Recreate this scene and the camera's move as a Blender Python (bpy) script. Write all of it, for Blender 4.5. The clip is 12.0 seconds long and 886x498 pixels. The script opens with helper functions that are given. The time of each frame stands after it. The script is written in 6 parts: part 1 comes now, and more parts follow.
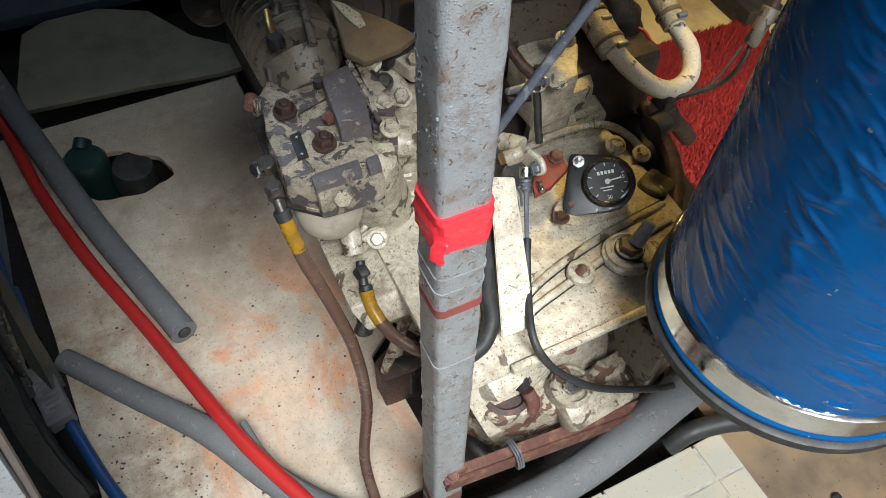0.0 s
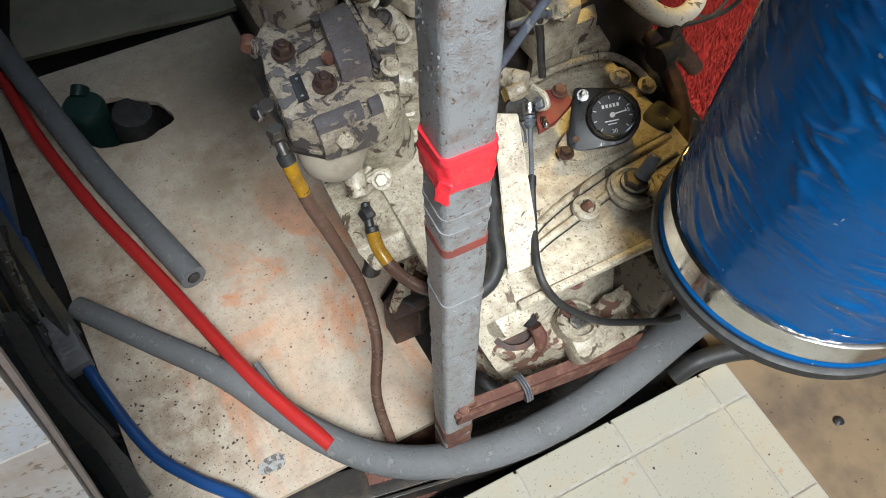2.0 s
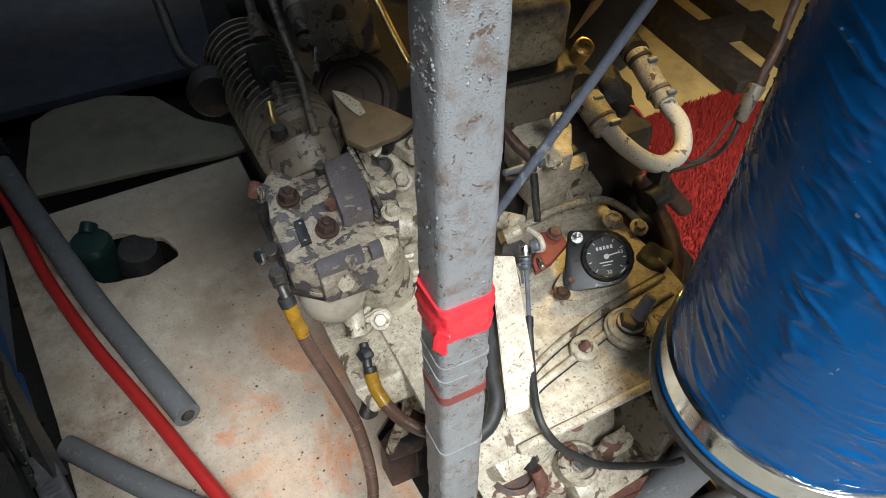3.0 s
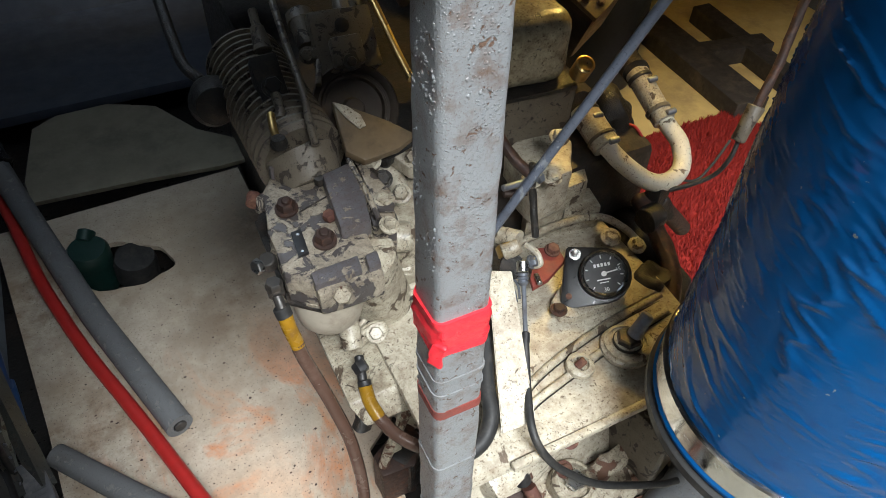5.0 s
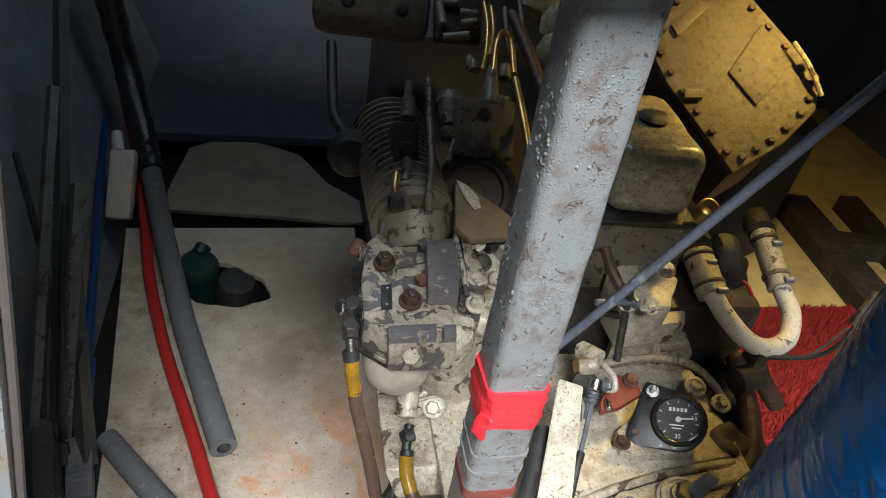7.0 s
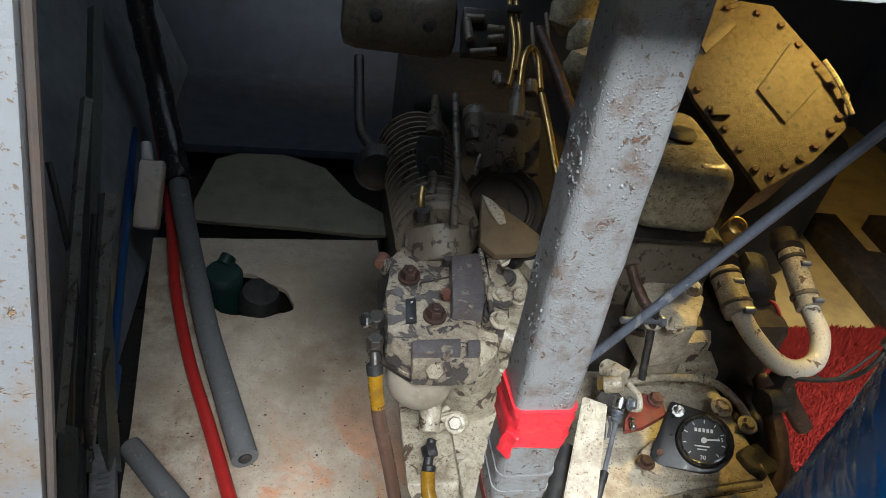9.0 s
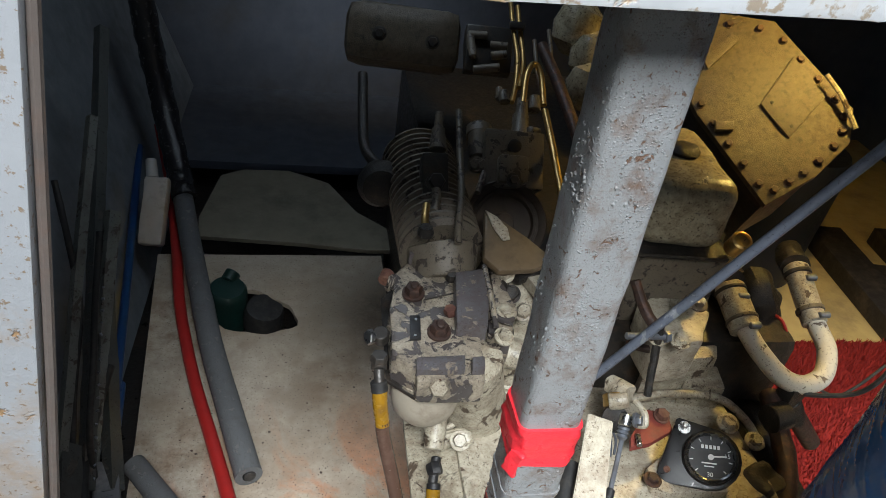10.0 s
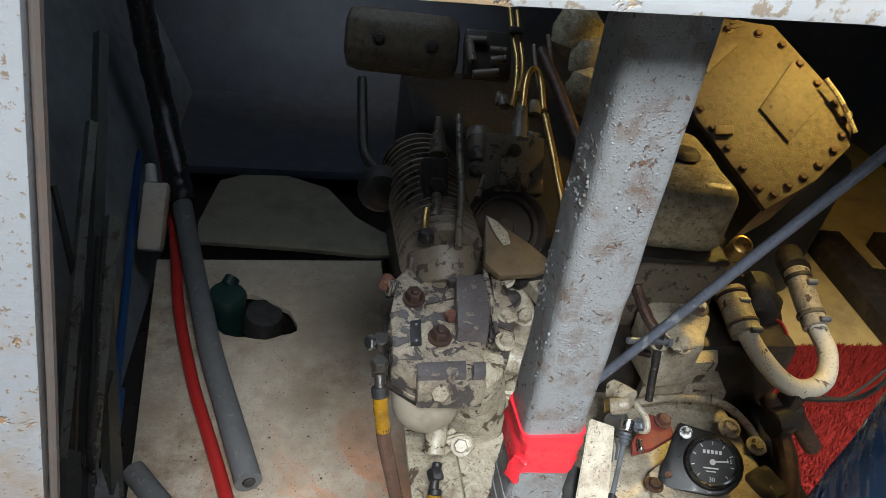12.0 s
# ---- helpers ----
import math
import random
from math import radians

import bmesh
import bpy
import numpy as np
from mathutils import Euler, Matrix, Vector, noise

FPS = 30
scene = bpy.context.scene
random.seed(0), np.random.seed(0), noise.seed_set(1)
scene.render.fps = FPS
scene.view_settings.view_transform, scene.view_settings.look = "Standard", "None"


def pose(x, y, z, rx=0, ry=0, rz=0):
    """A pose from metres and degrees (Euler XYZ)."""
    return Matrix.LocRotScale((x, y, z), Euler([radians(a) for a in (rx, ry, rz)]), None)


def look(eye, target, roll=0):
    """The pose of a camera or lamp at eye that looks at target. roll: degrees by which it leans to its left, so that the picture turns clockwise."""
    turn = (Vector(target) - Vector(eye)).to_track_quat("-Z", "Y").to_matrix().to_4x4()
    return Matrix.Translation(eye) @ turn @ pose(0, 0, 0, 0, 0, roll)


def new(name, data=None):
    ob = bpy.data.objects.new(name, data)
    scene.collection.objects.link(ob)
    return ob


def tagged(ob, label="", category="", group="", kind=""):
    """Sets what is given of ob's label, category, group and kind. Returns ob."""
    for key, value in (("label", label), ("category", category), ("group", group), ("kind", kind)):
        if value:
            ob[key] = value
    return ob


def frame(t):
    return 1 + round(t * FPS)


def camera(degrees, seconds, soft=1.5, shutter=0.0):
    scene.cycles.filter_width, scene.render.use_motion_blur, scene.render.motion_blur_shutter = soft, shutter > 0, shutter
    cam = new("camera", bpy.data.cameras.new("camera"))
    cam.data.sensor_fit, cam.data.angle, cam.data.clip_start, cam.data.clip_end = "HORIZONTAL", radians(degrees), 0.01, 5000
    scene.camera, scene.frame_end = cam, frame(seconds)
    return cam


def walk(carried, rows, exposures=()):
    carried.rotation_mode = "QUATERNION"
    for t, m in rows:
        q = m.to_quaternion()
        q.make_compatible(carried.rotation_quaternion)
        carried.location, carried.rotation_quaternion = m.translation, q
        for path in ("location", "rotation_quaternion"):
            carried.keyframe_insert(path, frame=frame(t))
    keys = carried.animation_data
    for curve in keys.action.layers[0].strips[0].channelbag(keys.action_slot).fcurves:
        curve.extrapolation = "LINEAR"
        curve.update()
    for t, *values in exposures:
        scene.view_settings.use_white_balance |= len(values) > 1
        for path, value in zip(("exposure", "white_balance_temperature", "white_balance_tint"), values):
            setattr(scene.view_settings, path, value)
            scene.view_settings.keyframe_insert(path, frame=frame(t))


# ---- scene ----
cam = camera(63.6, 12.0, soft=0.6)
PATH = [
    (0, (0.052, 0.035, 1.226), (0.633, 1.12, -0.35), 2.9),
    (0.5, (0.052, 0.032, 1.222), (0.568, 0.994, -0.454), 2.6),
    (1, (0.052, 0.034, 1.225), (0.561, 0.989, -0.457), 2.0),
    (1.5, (0.052, 0.035, 1.227), (0.559, 0.997, -0.451), 1.2),
    (2, (0.052, 0.036, 1.228), (0.559, 1.0, -0.449), 1.0),
    (2.5, (0.053, 0.04, 1.237), (0.617, 1.113, -0.353), 0.8),
    (3, (0.056, 0.043, 1.248), (0.69, 1.255, -0.211), 1.0),
    (5, (0.056, 0.042, 1.245), (0.709, 1.28, -0.183), 2.3),
    (5.5, (0.055, 0.024, 1.224), (0.698, 1.321, -0.156), 12.5),
    (6, (0.058, 0.022, 1.223), (0.579, 1.361, -0.168), 15.5),
    (6.5, (0.058, 0.013, 1.225), (0.537, 1.449, -0.082), 12.1),
    (7, (0.059, 0.005, 1.223), (0.496, 1.531, 0.006), 10.4),
    (9, (0.053, 0.007, 1.224), (0.433, 1.564, 0.028), 9.9),
    (9.5, (0.053, 0.007, 1.225), (0.426, 1.582, 0.05), 9.6),
    (10, (0.053, 0.009, 1.226), (0.421, 1.592, 0.06), 9.3),
    (10.5, (0.052, 0.009, 1.226), (0.421, 1.598, 0.069), 9.2),
    (11, (0.051, 0.009, 1.225), (0.422, 1.601, 0.072), 9.3),
    (11.5, (0.051, 0.01, 1.226), (0.422, 1.601, 0.073), 9.2),
    (12, (0.051, 0.011, 1.225), (0.422, 1.601, 0.07), 9.2),
]
walk(cam, [(t, look(eye, target, roll)) for t, eye, target, roll in PATH], [(0, 0.05), (3, 0.0), (5, 0.05), (6, 0.25), (6.5, 0.2), (7, 0.0), (9, -0.1), (12, -0.12)])

# ---- world and light ----
world = bpy.data.worlds.new("sky")
world.use_nodes = True
scene.world = world
wn = world.node_tree
sky = wn.nodes.new("ShaderNodeTexSky")
sky.sky_type, sky.sun_disc = "NISHITA", False
sky.sun_elevation, sky.sun_rotation = radians(50), radians(160)
wn.links.new(sky.outputs[0], wn.nodes["Background"].inputs[0])
wn.nodes["Background"].inputs[1].default_value = 0.1


def lamp(name, kind, power, colour, m, **more):
    data = bpy.data.lights.new(name, kind)
    data.energy, data.color = power, colour
    if kind == "AREA":
        data.shape, data.size, data.size_y = "RECTANGLE", more["size"], more["size_y"]
    else:
        data.shadow_soft_size = more["size"]
    ob = new(name, data)
    ob.matrix_world = m
    return ob


# open sky over the cockpit hatch behind the eye
lamp("hatch_daylight", "AREA", 985, (0.92, 0.97, 1.0), look((0.02, -3.1, 5.3), (0.3, 0.6, 0.3)), size=2.8, size_y=2.4)
# added weak cool fill over the engine, no such source is known
lamp("engine_fill", "AREA", 2.5, (0.72, 0.86, 1.0), look((0.1, 1.50, 1.50), (0.1, 1.5, 0.0)), size=0.5, size_y=0.3)
# the warm inspection lamp that hangs behind the engine
lead = lamp("inspection_light", "SPOT", 16.0, (1.0, 0.66, 0.16), look((1.00, 1.07, 1.10), (1.03, 1.12, 0.3)), size=0.03)
lead.data.spot_size, lead.data.spot_blend = radians(126), 0.3


# ---- materials ----
def nodes_of(name):
    m = bpy.data.materials.new(name)
    m.use_nodes = True
    t = m.node_tree
    return m, t, t.nodes["Principled BSDF"]


def add(t, kind, **values):
    n = t.nodes.new(kind)
    for key, v in values.items():
        if key.startswith("in_"):
            k = key[3:]
            n.inputs[int(k) if k.isdigit() else k].default_value = v
    return n


def noise_at(t, scale, detail=4.0, rough=0.6, stretch=None, distort=0.0):
    geo = t.nodes.new("ShaderNodeNewGeometry")
    src = geo.outputs["Position"]
    if stretch:
        mp = t.nodes.new("ShaderNodeMapping")
        mp.inputs["Scale"].default_value = stretch
        t.links.new(src, mp.inputs["Vector"])
        src = mp.outputs[0]
    n = t.nodes.new("ShaderNodeTexNoise")
    n.inputs["Scale"].default_value, n.inputs["Detail"].default_value = scale, detail
    n.inputs["Roughness"].default_value, n.inputs["Distortion"].default_value = rough, distort
    t.links.new(src, n.inputs["Vector"])
    return n.outputs["Fac"]


def ramp(t, fac, stops):
    r = t.nodes.new("ShaderNodeValToRGB")
    el = r.color_ramp.elements
    while len(el) < len(stops):
        el.new(0.5)
    for e, (p, c) in zip(el, stops):
        e.position = p
        e.color = (c, c, c, 1) if isinstance(c, (int, float)) else (*c, 1)
    t.links.new(fac, r.inputs[0])
    return r.outputs[0]


def mix(t, fac, a, b, mode="MIX"):
    m = t.nodes.new("ShaderNodeMix")
    m.data_type, m.blend_type = "RGBA", mode
    for sock, v in ((m.inputs[0], fac), (m.inputs[6], a), (m.inputs[7], b)):
        if hasattr(v, "is_output"):
            t.links.new(v, sock)
        elif isinstance(v, (int, float)):
            sock.default_value = v
        else:
            sock.default_value = (*v, 1)
    return m.outputs[2]


def bump(t, bsdf, height, strength=0.3, distance=0.002, before=None):
    b = t.nodes.new("ShaderNodeBump")
    b.inputs["Strength"].default_value, b.inputs["Distance"].default_value = strength, distance
    t.links.new(height, b.inputs["Height"])
    if before is not None:
        t.links.new(before, b.inputs["Normal"])
    t.links.new(b.outputs[0], bsdf.inputs["Normal"])
    return b.outputs[0]


def worn(name, base, chip, stain, chips=0.40, scale=45.0, rough=0.45, chip_rough=0.6, metal=0.0, grime=0.5, depth=0.0015, stretch=None, blisters=False, veins=0.0):
    """Old paint: base coat in two tones, brown grime, flaked patches down to another colour."""
    m, t, b = nodes_of(name)
    tone = mix(t, noise_at(t, 9, 5), base, tuple(c * 0.72 for c in base))
    dirt = ramp(t, noise_at(t, scale * 0.35, 8, 0.72), [(0.5, 0.0), (0.72, grime)])
    tone = mix(t, dirt, tone, stain)
    specks = ramp(t, noise_at(t, scale * 8, 4, 0.6), [(0.60, 0.0), (0.66, 0.85)])
    tone = mix(t, specks, tone, tuple(c * 0.6 for c in stain))
    if veins:
        grit = ramp(t, noise_at(t, scale * 12, 2, 0.5), [(0.62, 0.0), (0.66, 0.85)])
        oily = ramp(t, noise_at(t, scale * 0.8, 5, 0.65), [(0.46, 0.0), (0.56, 1.0)])
        tone = mix(t, mix(t, 1.0, grit, oily, "MULTIPLY"), tone, (0.035, 0.028, 0.022))
        line = ramp(t, noise_at(t, scale * 0.55, 3, 0.5, None, 1.4), [(0.488, 0.0), (0.498, veins), (0.502, veins), (0.512, 0.0)])
        there = ramp(t, noise_at(t, scale * 0.3, 3), [(0.52, 0.0), (0.62, 1.0)])
        film = ramp(t, noise_at(t, scale * 2.2, 9, 0.8), [(0.40, 0.0), (0.66, 0.75)])
        tone = mix(t, film, tone, stain)
        tone = mix(t, mix(t, 1.0, line, there, "MULTIPLY"), tone, (0.03, 0.025, 0.02))
    flake = ramp(t, noise_at(t, scale, 6, 0.62, stretch, 0.6), [(chips - 0.015, 1.0), (chips + 0.015, 0.0)])
    colour = mix(t, flake, tone, mix(t, noise_at(t, scale * 3, 4), chip, stain))
    t.links.new(colour, b.inputs["Base Color"])
    t.links.new(ramp(t, flake, [(0, rough), (1, chip_rough)]), b.inputs["Roughness"])
    b.inputs["Metallic"].default_value = metal
    n1 = bump(t, b, noise_at(t, scale * 4, 6, 0.7), 0.5, depth)
    inv = ramp(t, flake, [(0, 1.0), (1, 0.0)])
    n2 = bump(t, b, inv, 0.7, depth, n1)
    if blisters:
        geo = t.nodes.new("ShaderNodeNewGeometry")
        vor = t.nodes.new("ShaderNodeTexVoronoi")
        vor.inputs["Scale"].default_value = 440
        t.links.new(geo.outputs["Position"], vor.inputs["Vector"])
        dome = ramp(t, vor.outputs["Distance"], [(0.0, 1.0), (0.38, 0.0)])
        where = ramp(t, noise_at(t, 30, 4), [(0.36, 0.0), (0.54, 1.0)])
        bump(t, b, mix(t, 1.0, dome, where, "MULTIPLY"), 0.6, 0.0012, n2)
    return m


def plain(name, base, rough=0.5, metal=0.0, vary=0.25, scale=40.0, relief=0.15, depth=0.001, stain=None, amount=0.4):
    m, t, b = nodes_of(name)
    c = mix(t, noise_at(t, scale, 5), base, tuple(v * (1 - vary) for v in base))
    if stain:
        c = mix(t, ramp(t, noise_at(t, scale * 0.6, 8, 0.7), [(0.5, 0.0), (0.7, amount)]), c, stain)
    t.links.new(c, b.inputs["Base Color"])
    t.links.new(ramp(t, noise_at(t, scale * 2, 4), [(0.3, max(rough - 0.1, 0.02)), (0.7, min(rough + 0.12, 1))]), b.inputs["Roughness"])
    b.inputs["Metallic"].default_value = metal
    bump(t, b, noise_at(t, scale * 5, 4), relief, depth)
    return m


CREAM = worn("cream_engine_paint", (0.58, 0.53, 0.41), (0.04, 0.035, 0.03), (0.13, 0.085, 0.05), 0.40, 34, 0.38, 0.6, grime=0.8, veins=0.6)
CREAM_CLEAN = worn("cream_gearbox_paint", (0.64, 0.59, 0.47), (0.05, 0.04, 0.032), (0.20, 0.14, 0.09), 0.335, 26, 0.35, 0.6, grime=0.55, veins=0.55)
# cream paint copied darker: shade of the deep engine space put into the colour
CREAM_SHADED = worn("shaded_cream_paint", (0.17, 0.142, 0.105), (0.03, 0.027, 0.025), (0.06, 0.042, 0.03), 0.42, 55, 0.45, 0.6, grime=0.7)
FLAKED = worn("flaking_grey_and_cream_paint", (0.50, 0.43, 0.33), (0.095, 0.093, 0.10), (0.075, 0.055, 0.042), 0.485, 40, 0.36, 0.26, metal=0.15, grime=0.95, veins=0.6)
BOWL = plain("dusty_cream_bowl_paint", (0.50, 0.44, 0.35), 0.5, 0.0, 0.3, 30, 0.2, 0.001, (0.17, 0.12, 0.08), 0.7)
GREY_CAST = worn("bare_grey_casting", (0.155, 0.15, 0.16), (0.5, 0.43, 0.33), (0.10, 0.07, 0.06), 0.40, 42, 0.36, 0.5, metal=0.25, grime=0.9, veins=0.4)
POST = worn("grey_painted_steel", (0.27, 0.28, 0.285), (0.11, 0.060, 0.038), (0.13, 0.080, 0.055), 0.37, 150, 0.34, 0.7, grime=0.95, depth=0.0012, blisters=True)
COVER = plain("oily_mottled_casting", (0.16, 0.125, 0.08), 0.40, 0.0, 0.75, 110, 0.6, 0.002, (0.03, 0.022, 0.016), 1.0)
TANK = worn("greasy_cream_tank_paint", (0.52, 0.46, 0.32), (0.04, 0.035, 0.03), (0.10, 0.07, 0.04), 0.355, 26, 0.22, 0.5, grime=0.6, veins=0.55)
RUSTY_CREAM = worn("rust_eaten_cream_paint", (0.60, 0.53, 0.40), (0.15, 0.06, 0.035), (0.10, 0.065, 0.045), 0.475, 38, 0.45, 0.75, grime=0.85, depth=0.003, veins=0.55)
RUST = plain("rusty_steel", (0.13, 0.05, 0.035), 0.75, 0.0, 0.5, 60, 0.5, 0.002, (0.28, 0.15, 0.09), 0.7)
DARK_RUST = plain("dark_oily_rust", (0.06, 0.035, 0.028), 0.5, 0.2, 0.5, 90, 0.4, 0.002, (0.16, 0.07, 0.04), 0.7)
STEEL = plain("bright_steel", (0.55, 0.55, 0.54), 0.28, 1.0, 0.3, 80, 0.1)
DULL_STEEL = plain("dull_steel", (0.26, 0.28, 0.32), 0.42, 0.7, 0.35, 60, 0.2, 0.001, (0.12, 0.08, 0.06), 0.5)
BRASS = plain("brass", (0.62, 0.42, 0.16), 0.35, 0.9, 0.3, 70, 0.2, 0.001, (0.2, 0.12, 0.06), 0.5)
BLACK = plain("black_plastic", (0.018, 0.018, 0.02), 0.45, 0.0, 0.4, 60, 0.2, 0.0008, (0.07, 0.06, 0.05), 0.4)
GAUGE_BLACK = plain("satin_black_paint", (0.009, 0.009, 0.010), 0.35, 0.0, 0.4, 60, 0.2, 0.0006, (0.04, 0.035, 0.03), 0.3)
RUBBER = plain("black_rubber", (0.022, 0.022, 0.022), 0.55, 0.0, 0.4, 50, 0.25, 0.001, (0.08, 0.07, 0.06), 0.5)
ROD = worn("worn_dark_steel_rod", (0.12, 0.135, 0.17), (0.30, 0.32, 0.34), (0.05, 0.05, 0.055), 0.38, 60, 0.35, 0.45, metal=0.3, grime=0.7, depth=0.0004)
FOAM = worn("grey_pipe_foam", (0.150, 0.155, 0.160), (0.26, 0.26, 0.255), (0.10, 0.095, 0.09), 0.385, 60, 0.8, 0.9, grime=0.7, depth=0.0012)
RED_HOSE = plain("red_rubber_hose", (0.47, 0.025, 0.022), 0.38, 0.0, 0.3, 30, 0.15, 0.0008, (0.25, 0.02, 0.02), 0.3)
BLUE_HOSE = plain("blue_hose", (0.008, 0.055, 0.19), 0.38, 0.0, 0.3, 30, 0.15, 0.0008, (0.03, 0.04, 0.08), 0.5)
BROWN_HOSE = plain("oil_stained_clear_hose", (0.105, 0.058, 0.042), 0.20, 0.0, 0.4, 24, 0.05, 0.0005, (0.17, 0.115, 0.09), 0.5)
YELLOW = plain("worn_yellow_sleeve", (0.40, 0.21, 0.018), 0.22, 0.0, 0.6, 45, 0.05, 0.0004, (0.13, 0.065, 0.03), 0.95)
TAPE = plain("red_tape", (0.85, 0.035, 0.05), 0.33, 0.0, 0.15, 40, 0.5, 0.002)
RED_PAINT = plain("faded_red_paint", (0.30, 0.06, 0.045), 0.6, 0.0, 0.4, 60, 0.4, 0.001, (0.12, 0.06, 0.05), 0.7)
WHITE_PIPE = worn("chipped_white_pipe_paint", (0.80, 0.74, 0.60), (0.04, 0.035, 0.03), (0.3, 0.22, 0.14), 0.395, 34, 0.3, 0.6, grime=0.35)
HULL = plain("dark_hull_paint", (0.25, 0.275, 0.30), 0.6, 0.0, 0.5, 14, 0.5, 0.003, (0.10, 0.09, 0.08), 0.5)
DARK_STRIP = worn("old_dark_green_steel", (0.075, 0.08, 0.075), (0.16, 0.14, 0.12), (0.03, 0.028, 0.025), 0.40, 20, 0.55, 0.7, grime=0.8, depth=0.003)
STRIP_LIGHT = worn("grey_green_steel_paint", (0.17, 0.18, 0.165), (0.07, 0.06, 0.05), (0.06, 0.05, 0.04), 0.42, 30, 0.55, 0.7, grime=0.9, depth=0.002)
# far white board toned down, its dim light painted as a darker colour
FAR_BOARD_SHADED = plain("shaded_far_board", (0.30, 0.27, 0.20), 0.8, 0.0, 0.4, 14, 0.4, 0.002, (0.14, 0.12, 0.09), 0.7)
SOOT = plain("sooty_bulkhead", (0.085, 0.097, 0.125), 0.7, 0.0, 0.4, 10, 0.4, 0.003, (0.06, 0.055, 0.05), 0.5)
BILGE = plain("oily_bilge", (0.025, 0.022, 0.02), 0.35, 0.0, 0.6, 20, 0.6, 0.004, (0.06, 0.04, 0.03), 0.6)
CABIN = plain("white_cabin_panel", (0.75, 0.74, 0.70), 0.5, 0.0, 0.1, 6, 0.1, 0.001)
FRAME_WHITE = worn("weathered_white_frame_paint", (0.58, 0.60, 0.62), (0.34, 0.20, 0.10), (0.50, 0.38, 0.25), 0.42, 14, 0.45, 0.7, grime=0.85)
# jamb paints: frame white darkened in colour to dim hatch light, plus tan dirt
JAMB_DARKENED = worn("darkened_weathered_jamb_paint", (0.30, 0.315, 0.335), (0.24, 0.14, 0.07), (0.26, 0.17, 0.09), 0.345, 34, 0.5, 0.7, grime=0.9)
JAMB = worn("darkened_dirty_frame_paint", (0.22, 0.21, 0.20), (0.12, 0.08, 0.05), (0.13, 0.095, 0.065), 0.43, 12, 0.5, 0.7, grime=0.9)
WOOD_EDGE = plain("bare_wood_edge", (0.11, 0.09, 0.08), 0.75, 0.0, 0.4, 40, 0.4, 0.001, (0.12, 0.07, 0.05), 0.6)
TIMBER = plain("dark_timber", (0.030, 0.024, 0.020), 0.7, 0.0, 0.5, 25, 0.4, 0.002, (0.12, 0.09, 0.06), 0.5)
DARK_METAL = plain("oily_dark_metal", (0.06, 0.055, 0.05), 0.4, 0.4, 0.5, 50, 0.35, 0.002, (0.13, 0.09, 0.06), 0.6)
GASKET = plain("greasy_black", (0.02, 0.018, 0.016), 0.4, 0.0, 0.5, 80, 0.6, 0.003, (0.1, 0.07, 0.05), 0.5)
GROUT = plain("grey_grout", (0.46, 0.43, 0.37), 0.85, 0.0, 0.3, 60, 0.4, 0.001, (0.2, 0.15, 0.1), 0.4)
WHITE_MARK = plain("white_print", (0.8, 0.8, 0.78), 0.5, 0.0, 0.1, 60, 0.0)


